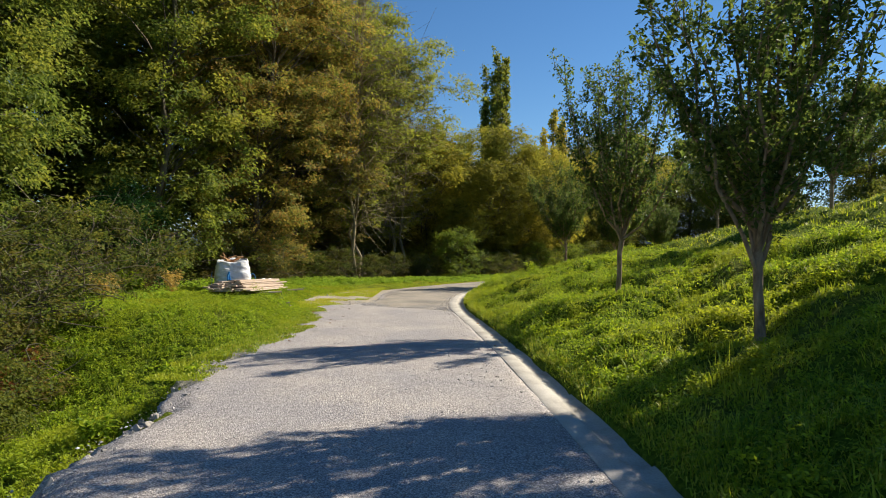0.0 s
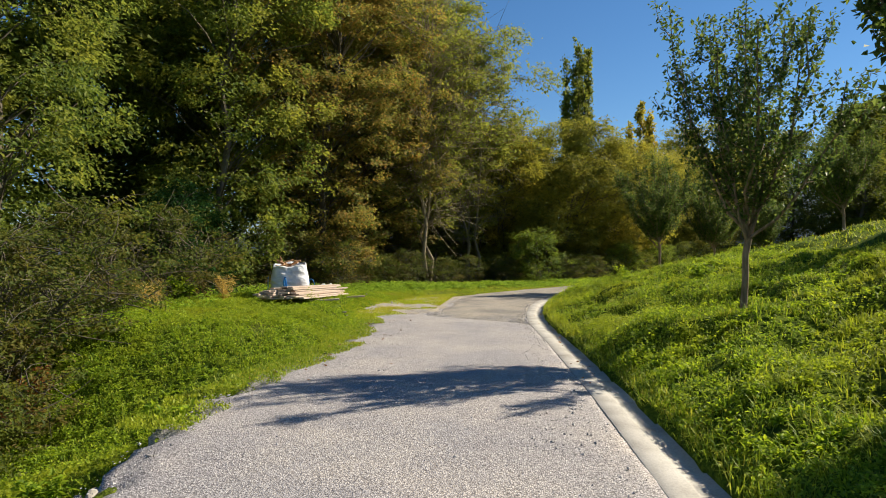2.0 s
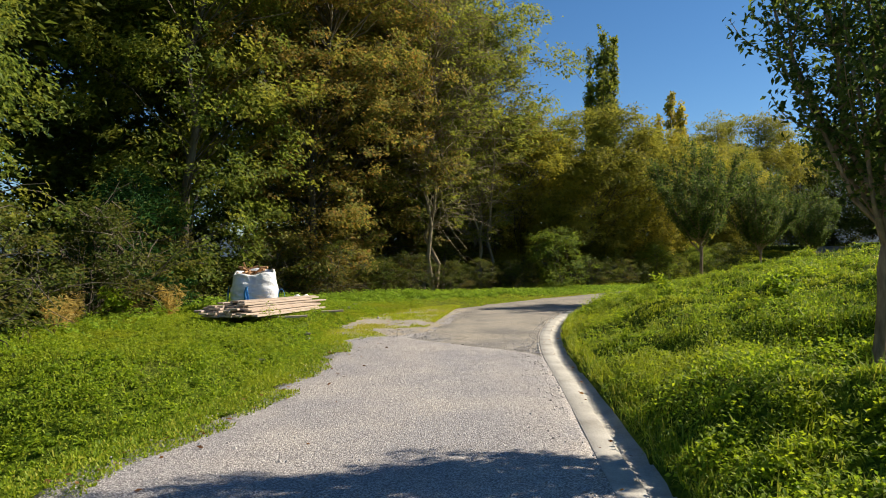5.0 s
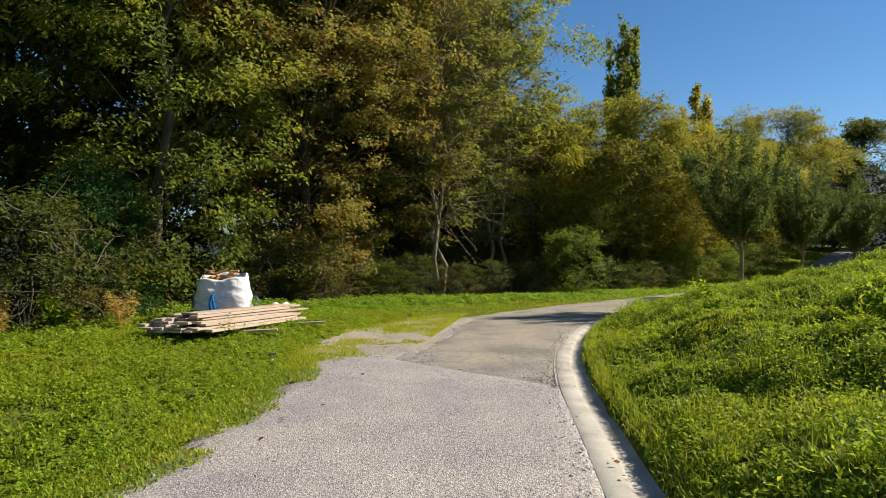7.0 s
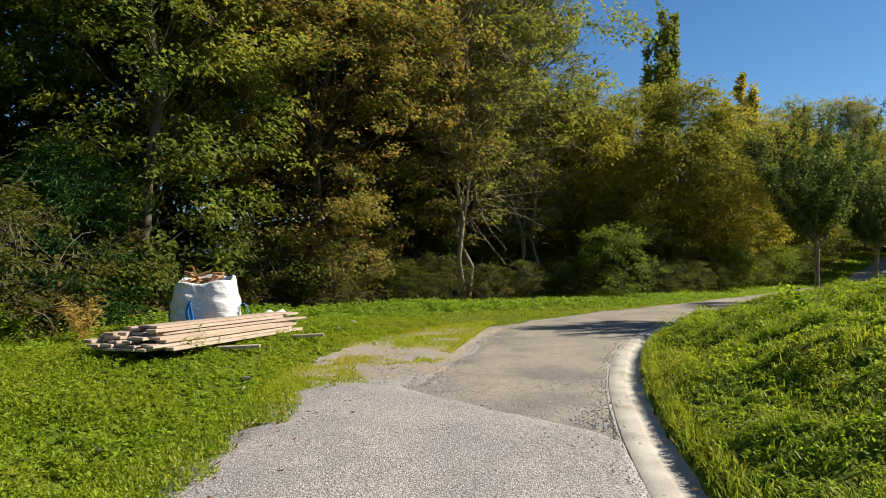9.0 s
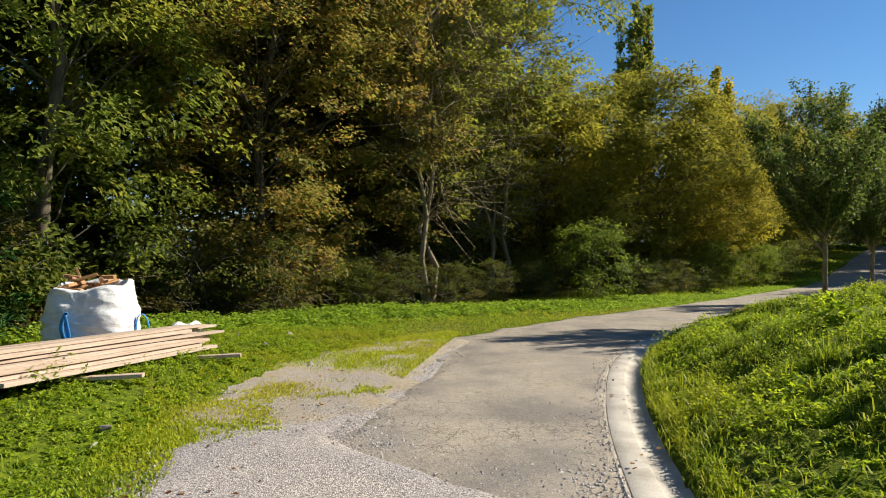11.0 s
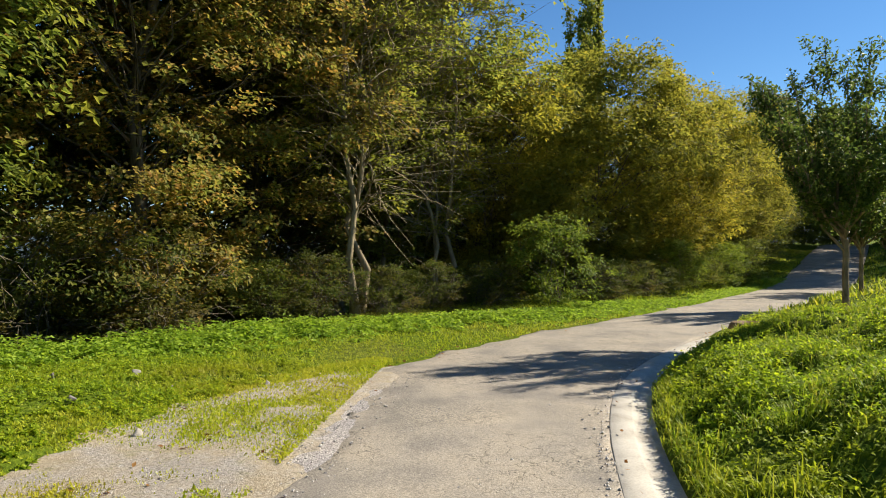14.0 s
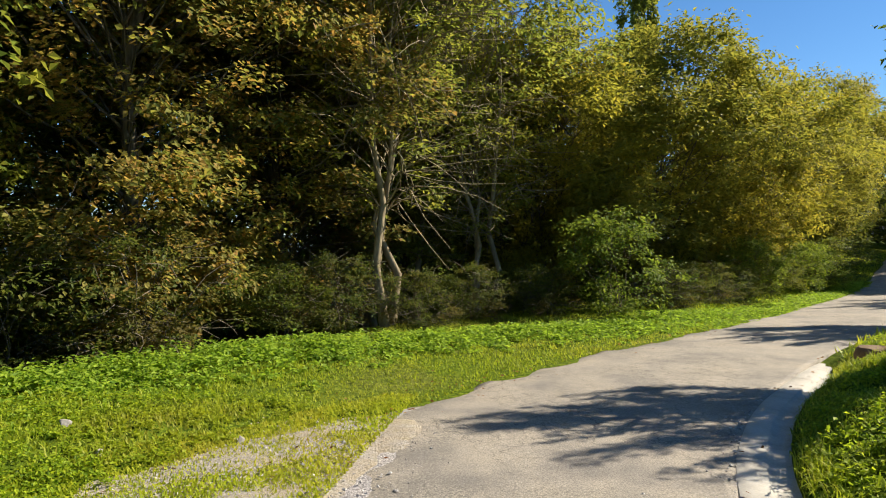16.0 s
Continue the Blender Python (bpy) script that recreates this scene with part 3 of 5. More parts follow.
def broadleaf(name, label, seed, height, radius, base, clumps, per, leaf, leaf_m, bark_m, stems=1, trunk_r=0.16, clump=0.75, top=0.62, twigs=0, width=0.6, bare=0.35, category="tree", flat=0.42, spread=0.55, grain=20):
    """A full tree or bush: stems, limbs to each spray, and sprays of leaves in an uneven crown."""
    rng = np.random.default_rng(seed)
    ob = thing(name, label, category)
    wood = Heap()
    lines = []
    for s in range(stems):
        off = np.array([0.0, 0, 0]) if stems == 1 else np.array([rng.normal(0, radius * 0.12), rng.normal(0, radius * 0.12), 0])
        lean = np.array([rng.normal(0, 0.05), rng.normal(0, 0.05), 0]) if stems == 1 else np.array([rng.normal(0, 0.3), rng.normal(0, 0.3), 0]) * radius / height
        h = np.linspace(0, 1, 9)
        pts = off + lean * height * h[:, None] ** 1.4 + np.stack([np.zeros(9), np.zeros(9), h * height * (0.93 if stems == 1 else rng.uniform(0.6, 0.9))], 1)
        pts[1:, :2] += rng.normal(0, 0.012 * height, (8, 2))
        r = trunk_r * (1 - 0.9 * h) * (1.0 if stems == 1 else rng.uniform(0.5, 1.0))
        r[0] *= 1.35
        pts[0, 2] = -0.3
        wood.tube(pts, r, 7)
        lines.append(pts)
    ph = rng.uniform(0, 6.28, 6)
    leaves, ways = [], []
    for c in range(clumps):
        u = rng.uniform(0, 1) ** 0.85
        prof = (u / top) ** 0.5 if u < top else max(0.0, 1 - ((u - top) / (1 - top)) ** 1.8) ** 0.6
        az = rng.uniform(0, 6.283)
        wob = 1 + 0.16 * math.sin(az * 2 + ph[0] + u * 5) + 0.12 * math.sin(az * 3 + ph[1] - u * 9) + 0.1 * math.sin(u * 17 + ph[2])
        rr = radius * prof * wob * math.sqrt(rng.uniform(bare * bare, 1))
        z = base + (height - base) * u
        line = lines[rng.integers(len(lines))]
        tz = max(0.15 * height * 0.5, z - rr * 0.55 - 0.2)
        root = np.array([np.interp(tz, line[:, 2], line[:, 0]), np.interp(tz, line[:, 2], line[:, 1]), min(tz, line[-1, 2])])
        mid = np.array([np.interp(z, line[:, 2], line[:, 0]), np.interp(z, line[:, 2], line[:, 1]), 0])
        p = mid * 0.7 + np.array([math.cos(az) * rr, math.sin(az) * rr, z])
        pts = curve_pts(root, p, (0, 0, 0.12 * rr), 5)
        pts[1:4] += rng.normal(0, 0.05 * rr + 0.01, (3, 3))
        if c % 3 == 0 or clumps < 200:
            wood.tube(pts, np.linspace(trunk_r * 0.17, 0.007, 5), 3)
        for t in range(twigs):
            end = p + rng.normal(0, clump * 0.9, 3) + np.array([math.cos(az), math.sin(az), 0.1]) * clump * 0.5
            wood.tube(curve_pts(pts[rng.integers(2, 5)], end, rng.normal(0, 0.08, 3), 4), np.linspace(0.016, 0.005, 4), 3)
        s = clump * rng.uniform(0.6, 1.3)
        n = int(per * rng.uniform(0.5, 1.4))
        tw = max(3, n // grain)
        q = rng.normal(0, 1, (tw, 3)) + np.array([math.cos(az) * 0.35, math.sin(az) * 0.35, 0.35])
        q *= (rng.uniform(0.45, 1.0, tw) / np.linalg.norm(q, axis=1))[:, None] * np.array([s * 1.05, s * 1.05, s * flat * 1.7])
        q[:, 2] -= 0.22 * (q[:, 0] ** 2 + q[:, 1] ** 2) / s
        tight = leaf * math.sqrt(grain / 15) * rng.uniform(0.7, 1.3, (tw, 1))
        pick = rng.integers(0, tw, n)
        leaves.append(p + q[pick] + rng.normal(0, 1, (n, 3)) * tight[pick] * np.array([1.0, 1.0, 0.45]))
        way = rng.normal(0, 0.45, (tw, 3)) + np.array([math.cos(az) * 0.5, math.sin(az) * 0.5, 1.0])
        ways.append((way / np.linalg.norm(way, axis=1)[:, None])[pick])
    part("trunk", wood.mesh("trunk", True), bark_m, ob)
    at = np.concatenate(leaves)
    part("crown", leaf_mesh("crown", rng, at, leaf, width=width, spread=spread, facing=np.concatenate(ways)), leaf_m, ob)
    return ob


def apple(name, label, seed, height, spread, fork, trunk_r, leaf=0.075, limbs=11, lean=(0, 0), dens=1.0, up=0.55):
    """A young tree: short trunk, steep limbs, upright shoots with leaves set along them."""
    rng = np.random.default_rng(seed)
    ob = thing(name, label, "tree")
    wood = Heap()
    h = np.linspace(0, 1, 6)
    tp = np.stack([lean[0] * h + rng.normal(0, 0.012, 6), lean[1] * h + rng.normal(0, 0.012, 6), -0.1 + (fork + 0.1) * h], 1)
    wood.tube(tp, trunk_r * np.array([1.5, 1.1, 1.0, 0.95, 0.95, 1.05]), 8)
    shoots = []
    for i in range(limbs):
        az = i * 2.4 + rng.normal(0, 0.25)
        out = spread * rng.uniform(0.35, 1.0)
        if i < 2:
            out *= 0.25
        ln = (height - fork) * rng.uniform(0.62, 1.0) * (1.0 - 0.35 * (out / spread) ** 2)
        start = tp[-1] + np.array([0, 0, rng.uniform(-0.25, 0.35) if i > 2 else 0])
        end = start + np.array([math.cos(az) * out, math.sin(az) * out, ln])
        pts = curve_pts(start, end, (math.cos(az) * out * 0.22, math.sin(az) * out * 0.22, -0.02), 8)
        pts[1:-1] += rng.normal(0, 0.03, (6, 3))
        wood.tube(pts, np.linspace(trunk_r * 0.5, 0.006, 8), 5)
        shoots.append(pts[1:])
        for s in range(int(9 * dens)):
            k = rng.uniform(0.8, 6.6)
            p = np.array([np.interp(k, range(8), pts[:, a]) for a in range(3)])
            a2 = az + rng.normal(0, 1.3)
            l2 = rng.uniform(0.3, 0.85) * height / 4.4
            e = p + np.array([math.cos(a2) * l2 * up, math.sin(a2) * l2 * up, l2 * rng.uniform(0.3, 0.9)])
            sp = curve_pts(p, e, (math.cos(a2) * 0.07, math.sin(a2) * 0.07, -0.05), 5)
            wood.tube(sp, np.linspace(0.009, 0.003, 5), 3)
            shoots.append(sp)
    at = []
    for sp in shoots:
        ln = np.linalg.norm(np.diff(sp, axis=0), axis=1).sum()
        n = int(ln * 95 * dens * min(1.0, 0.1 / leaf)) + 6
        k = rng.uniform(0, len(sp) - 1, n)
        p = np.stack([np.interp(k, range(len(sp)), sp[:, a]) for a in range(3)], 1)
        at.append(p + rng.normal(0, 0.045, (n, 3)))
    part("trunk", wood.mesh("trunk", True), M_BARK_APPLE, ob)
    part("crown", leaf_mesh("crown", rng, np.concatenate(at), leaf, width=0.58, droop=0.1, spread=0.7), L_APPLE, ob)
    return ob


def place(ob, x, y, rz=0.0, scale=(1, 1, 1), z=None):
    ob.matrix_basis = Matrix.LocRotScale((x, y, at_land(x, y) if z is None else z), Euler((0, 0, radians(rz))), scale)
    return ob


def again(ob, x, y, rz=0.0, scale=(1, 1, 1), sink=0.0):
    m = Matrix.LocRotScale((x, y, at_land(x, y) - sink), Euler((0, 0, radians(rz))), None)
    c = copy_thing(ob, m)
    c.scale = scale
    return c


# woodland edge, front row
oak = broadleaf("oak_tree", "olive-green oak turning orange at its tips", 3, 14.5, 5.0, 0.4, 400, 290, 0.125, L_OAK, M_BARK, clump=1.0, trunk_r=0.22, top=0.42, flat=0.2, spread=0.4, grain=30, width=0.8)
alder = broadleaf("alder_tree", "tall dense green alder in the woodland edge", 5, 15.0, 4.2, 0.1, 270, 190, 0.17, L_GREEN, M_BARK, clump=0.95, trunk_r=0.2, top=0.42, flat=0.24, spread=0.45, grain=26)
thin = broadleaf("ash_tree", "tall olive-leaved ash with pale trunk and bare twigs", 8, 15.0, 4.6, 2.2, 260, 230, 0.17, L_SPARSE, M_BARK_PALE, stems=3, clump=0.95, trunk_r=0.17, twigs=2, top=0.5, bare=0.35)
willow = broadleaf("willow_tree", "rounded yellow-green willow with several dark stems", 11, 8.6, 4.0, 0.9, 150, 400, 0.17, L_WILLOW, M_BARK, stems=7, clump=0.95, trunk_r=0.09, top=0.6, width=0.5, bare=0.62, grain=18, flat=0.5)
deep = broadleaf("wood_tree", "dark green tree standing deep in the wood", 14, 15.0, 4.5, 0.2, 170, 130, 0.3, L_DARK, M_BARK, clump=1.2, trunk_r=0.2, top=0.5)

place(oak, -7.9, 26.9, 20, (0.8, 0.8, 1.0))
again(oak, -6.9, 31.4, 250, (0.9, 0.9, 1.0))
place(alder, -15.2, 25.6, 0)
again(alder, -9.7, 21.9, 140, (0.78, 0.78, 1.05))
again(alder, -11.2, 14.6, 100, (0.68, 0.68, 0.95))
again(alder, -12.2, 9.6, 210, (0.9, 0.9, 0.9))
again(alder, -10.8, 29.5, 310, (1, 1, 1.12))
place(thin, -4.3, 34.0, 0)
again(thin, -7.4, 36.2, 120, (1, 1, 1))
slim = broadleaf("ash_tree", "slender ash with bare tan stems and few leaves", 19, 13.5, 2.6, 2.4, 150, 60, 0.13, L_SPARSE, M_BARK_PALE, stems=3, clump=0.75, trunk_r=0.12, twigs=5, top=0.5)
place(slim, -3.95, 29.6, 0)
again(slim, -2.4, 33.2, 130, (0.85, 0.85, 0.85))
place(willow, 1.9, 38.0, 0, (1, 1, 0.93))
again(willow, 5.6, 40.9, 130, (0.82, 0.82, 0.84))
again(willow, 10.6, 49.5, 220, (0.9, 0.9, 0.85))
again(willow, -1.6, 38.2, 300, (0.9, 0.9, 0.98))
again(willow, 13.0, 55.0, 60, (0.85, 0.85, 0.9))
again(willow, 17.0, 65.0, 10, (1.15, 1.15, 1.25))
for i, (x, y, s) in enumerate([(-16, 24, 1.1), (-15, 30, 1.15), (-9, 34, 1.05), (-17, 17, 1.1), (-18, 10, 1.1), (-5.5, 39, 0.85), (-12, 38, 1.15)]):
    (place if i == 0 else again)(deep, x, y, i * 67 % 360, (s, s, s))


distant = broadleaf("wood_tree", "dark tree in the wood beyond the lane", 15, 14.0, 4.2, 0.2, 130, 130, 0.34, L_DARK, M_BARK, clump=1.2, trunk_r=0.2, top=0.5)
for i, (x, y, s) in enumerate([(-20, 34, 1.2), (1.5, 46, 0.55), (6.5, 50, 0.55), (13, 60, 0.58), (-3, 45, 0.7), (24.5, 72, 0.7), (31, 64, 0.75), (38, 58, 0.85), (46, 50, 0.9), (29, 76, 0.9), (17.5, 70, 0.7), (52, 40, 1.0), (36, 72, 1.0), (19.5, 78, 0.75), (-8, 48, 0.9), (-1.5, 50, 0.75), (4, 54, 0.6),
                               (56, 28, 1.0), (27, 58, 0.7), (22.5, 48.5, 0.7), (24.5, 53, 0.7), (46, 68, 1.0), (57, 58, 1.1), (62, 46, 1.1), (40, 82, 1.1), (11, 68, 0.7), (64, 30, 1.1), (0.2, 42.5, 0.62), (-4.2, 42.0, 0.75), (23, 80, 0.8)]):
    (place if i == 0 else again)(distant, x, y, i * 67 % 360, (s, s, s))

fir = broadleaf("fir_tree", "dark blue-green young fir among the bushes", 17, 3.7, 1.35, 0.2, 120, 90, 0.17, L_FIR, M_BARK, clump=0.42, trunk_r=0.07, top=0.1, width=0.22, flat=0.2, bare=0.6, grain=9)
place(fir, -9.7, 19.4)


def lombardy(name, label, seed, height, spires, spread, leaf_m):
    """A poplar: several upright leaders, each a broken column of rising sprays."""
    rng = np.random.default_rng(seed)
    ob = thing(name, label, "tree")
    wood, at, ways = Heap(), [], []
    for i in range(spires):
        az, out = i * 2.4 + rng.normal(0, 0.3), spread * (0.1 if i == 0 else rng.uniform(0.45, 1.0))
        top = height * (1.0 if i == 0 else rng.uniform(0.6, 0.96))
        h = np.linspace(0, 1, 12)
        pts = np.stack([math.cos(az) * out * sstep(h, 0.0, 0.45), math.sin(az) * out * sstep(h, 0.0, 0.45), -0.2 + (top + 0.2) * h], 1)
        pts[1:, :2] += rng.normal(0, 0.06, (11, 2))
        wood.tube(pts, np.linspace(0.13, 0.012, 12), 5)
        for k in range(85):
            u = rng.uniform(0.16, 1.0)
            foot = np.array([np.interp(u, h, pts[:, c]) for c in range(3)])
            a, ln = rng.uniform(0, 6.283), rng.uniform(0.5, 1.3) * (1.15 - 0.75 * u)
            tip = foot + np.array([math.cos(a) * ln * 0.6, math.sin(a) * ln * 0.6, ln])
            sp = curve_pts(foot, tip, (math.cos(a) * 0.1, math.sin(a) * 0.1, -0.05), 4)
            wood.tube(sp, np.linspace(0.02, 0.006, 4), 3)
            n = int(34 * ln) + 6
            t = rng.uniform(0.15, 1.0, n)[:, None]
            at.append(foot * (1 - t) + tip * t + rng.normal(0, 0.12, (n, 3)))
            way = np.array([math.cos(a), math.sin(a), 0.4]) + rng.normal(0, 0.3, 3)
            ways.append(np.tile(way / np.linalg.norm(way), (n, 1)))
    part("trunk", wood.mesh("trunk", True), M_BARK, ob)
    part("crown", leaf_mesh("crown", rng, np.concatenate(at), 0.26, width=0.8, droop=0.2, spread=0.7, facing=np.concatenate(ways)), leaf_m, ob)
    return ob


poplar = lombardy("poplar_tree", "tall narrow green poplar with several spires", 21, 18.8, 12, 1.55, L_POPLAR)
place(poplar, 4.75, 59.3)
yellow = lombardy("poplar_tree", "slight yellow poplar showing above the willows", 23, 12.8, 5, 2.0, L_YELLOW)
place(yellow, 9.6, 57.0)

# orchard trees on the slope
tree_a = apple("apple_tree", "young apple tree with dense dark leaves on the slope", 31, 4.9, 1.12, 0.92, 0.05, 0.072, 17, (-0.02, 0.02), dens=1.15)
place(tree_a, 3.05, 6.2)
tree_b = apple("apple_tree", "slim upright apple tree with flaking bark on the slope", 33, 5.0, 1.25, 1.05, 0.045, 0.072, 16, (0.06, 0), dens=1.1)
place(tree_b, 3.0, 11.1)
tree_d = apple("apple_tree", "apple tree with straight trunk above the bend", 35, 4.6, 1.5, 1.2, 0.05, 0.078, 18, dens=1.35)
place(tree_d, 4.8, 25.3)
for x, y, r, s in [(8.5, 32.0, 50, 1.05), (12.8, 38.5, 200, 1.0), (9.4, 15.6, 100, 0.85), (10.2, 24.0, 300, 0.9), (7.4, 2.6, 20, 1.0)]:
    again(tree_d, x, y, r, (s, s, s))

again(tree_a, 6.1, 5.6, 80, (1.1, 1.1, 1.1))
again(tree_a, 7.1, 7.7, 190, (1.0, 1.0, 1.0))

# bushes along the wood
bramble = broadleaf("bramble_bush", "tangled bramble bush with browning leaves", 41, 2.6, 1.7, 0.05, 70, 85, 0.11, L_SHRUB, M_BARK, stems=6, clump=0.42, trunk_r=0.02, top=0.3, twigs=2, category="bush")
hazel = broadleaf("hazel_bush", "fresh green leafy bush at the edge of the wood", 43, 2.6, 1.4, 0.05, 70, 80, 0.12, L_BRIGHT, M_BARK, stems=6, clump=0.42, trunk_r=0.02, top=0.35, category="bush")
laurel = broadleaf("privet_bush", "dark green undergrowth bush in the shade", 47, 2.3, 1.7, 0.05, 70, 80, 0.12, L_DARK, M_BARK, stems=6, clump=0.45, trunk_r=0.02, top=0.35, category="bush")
place(bramble, -9.6, 19.8)
for x, y, r, s in [(-9.0, 17.4, 60, 0.95), (-8.6, 12.2, 200, 0.7), (-9.6, 9.4, 100, 1.1), (-6.5, 25.3, 20, 0.72), (-4.6, 28.5, 150, 0.55), (-3.3, 29.3, 260, 0.42), (-2.3, 30.7, 40, 0.45), (-0.7, 31.7, 310, 0.42), (2.2, 33.4, 95, 0.42), (3.7, 35.2, 190, 0.42), (-7.9, 24.0, 330, 0.8), (-10.5, 22.6, 10, 0.9), (-8.8, 6.0, 300, 1.0), (-7.9, 10.8, 40, 0.8), (-7.3, 10.9, 130, 0.8), (-6.9, 9.6, 250, 0.65), (-8.4, 13.9, 220, 0.85)]:
    again(bramble, x, y, r, (s, s, s))
place(hazel, 0.85, 31.9, 0, (0.82, 0.82, 0.88))
for x, y, r, s in [(9.0, 42.4, 20, 0.6), (5.6, 38.4, 90, 0.7), (7.6, 41.0, 200, 0.7), (-10.6, 12.4, 10, 1.1)]:
    again(hazel, x, y, r, (s, s, s))
place(laurel, -9.9, 24.3)
# the last three low bushes are added to stand in for a shaded hollow
for x, y, r, s in [(-5.4, 27.9, 60, 0.55), (-3.0, 30.8, 100, 0.42), (-1.2, 32.4, 100, 0.5), (2.6, 34.6, 200, 0.5), (4.5, 36.7, 250, 0.45), (6.4, 39.0, 20, 0.6), (-9.8, 27.0, 160, 1.0), (-11.0, 20.8, 160, 1.2), (9.6, 43.5, 160, 0.8), (-10.6, 7.4, 30, 1.2), (-9.9, 3.4, 330, 1.2), (13.5, 59, 80, 1.6), (16, 63, 10, 1.8), (29, 66, 40, 1.9), (27.5, 61, 140, 1.6), (32.5, 58, 100, 1.9), (37, 52, 180, 1.9), (27, 50, 30, 1.5), (31, 42, 70, 1.6), (-0.5, 42, 20, 1.5), (3.2, 43.4, 120, 1.5), (6.8, 45.4, 220, 1.5), (12.8, 52.0, 50, 1.2), (14.6, 56.4, 110, 1.3), (17.4, 61.0, 190, 1.6), (20.0, 66.0, 260, 1.9), (-5.7, 7.3, 15, 0.45), (-5.1, 6.0, 75, 0.36), (-6.4, 8.9, 140, 0.5)]:
    again(laurel, x, y, r, (s, s, s))

# ---- timber and bag on the verge ----
def box(sx, sy, sz, bevel=0.004):
    bm = bmesh.new()
    bmesh.ops.create_cube(bm, size=1.0)
    bmesh.ops.scale(bm, vec=(sx, sy, sz), verts=bm.verts)
    bmesh.ops.bevel(bm, geom=list(bm.edges), offset=bevel, segments=1, affect="EDGES")
    return bm


rng = np.random.default_rng(77)
PILE_Z = at_land(-5.2, 17.5)
HEAD = -3.0
for end_x, end_y in ((-4.33, 17.3), (-4.08, 18.8)):
    ob = part("bearer", box(1.3, 0.09, 0.04), M_WOOD)
    ob.matrix_basis = pose(end_x - 0.6, end_y - 0.22, at_land(end_x - 0.3, end_y) + 0.05, 0, -1.5, 20)
    tagged(ob, "short weathered timber bearer lying in the grass under boards", "timber", "bearers under the board pile")
layers = [6, 6, 6, 6, 5, 4, 2]
for k, count in enumerate(layers):
    for j in range(count):
        wide, thick, ln = rng.choice([0.12, 0.15, 0.165]), rng.choice([0.03, 0.036, 0.038]), rng.uniform(2.75, 3.35)
        ob = part("board", box(wide, ln, thick, 0.003), M_WOOD)
        across = -4.93 - 0.168 * j - 0.09 * (k // 2) - 0.03 * (k % 2) + rng.normal(0, 0.018)
        along = 15.92 + ln / 2 + abs(rng.normal(0, 0.16)) + 0.05 * k
        mid = across - (along - 15.9) * math.tan(radians(HEAD))
        z = PILE_Z + 0.085 + 0.041 * k
        ob.matrix_basis = pose(mid, along, z + (17.6 - along) * 0.03 + rng.normal(0, 0.003), -1.9, rng.normal(0, 0.8), HEAD + rng.normal(0, 1.3))
        tagged(ob, "long pale sawn pine board stacked loosely on the verge", "board", "boards in the timber pile")


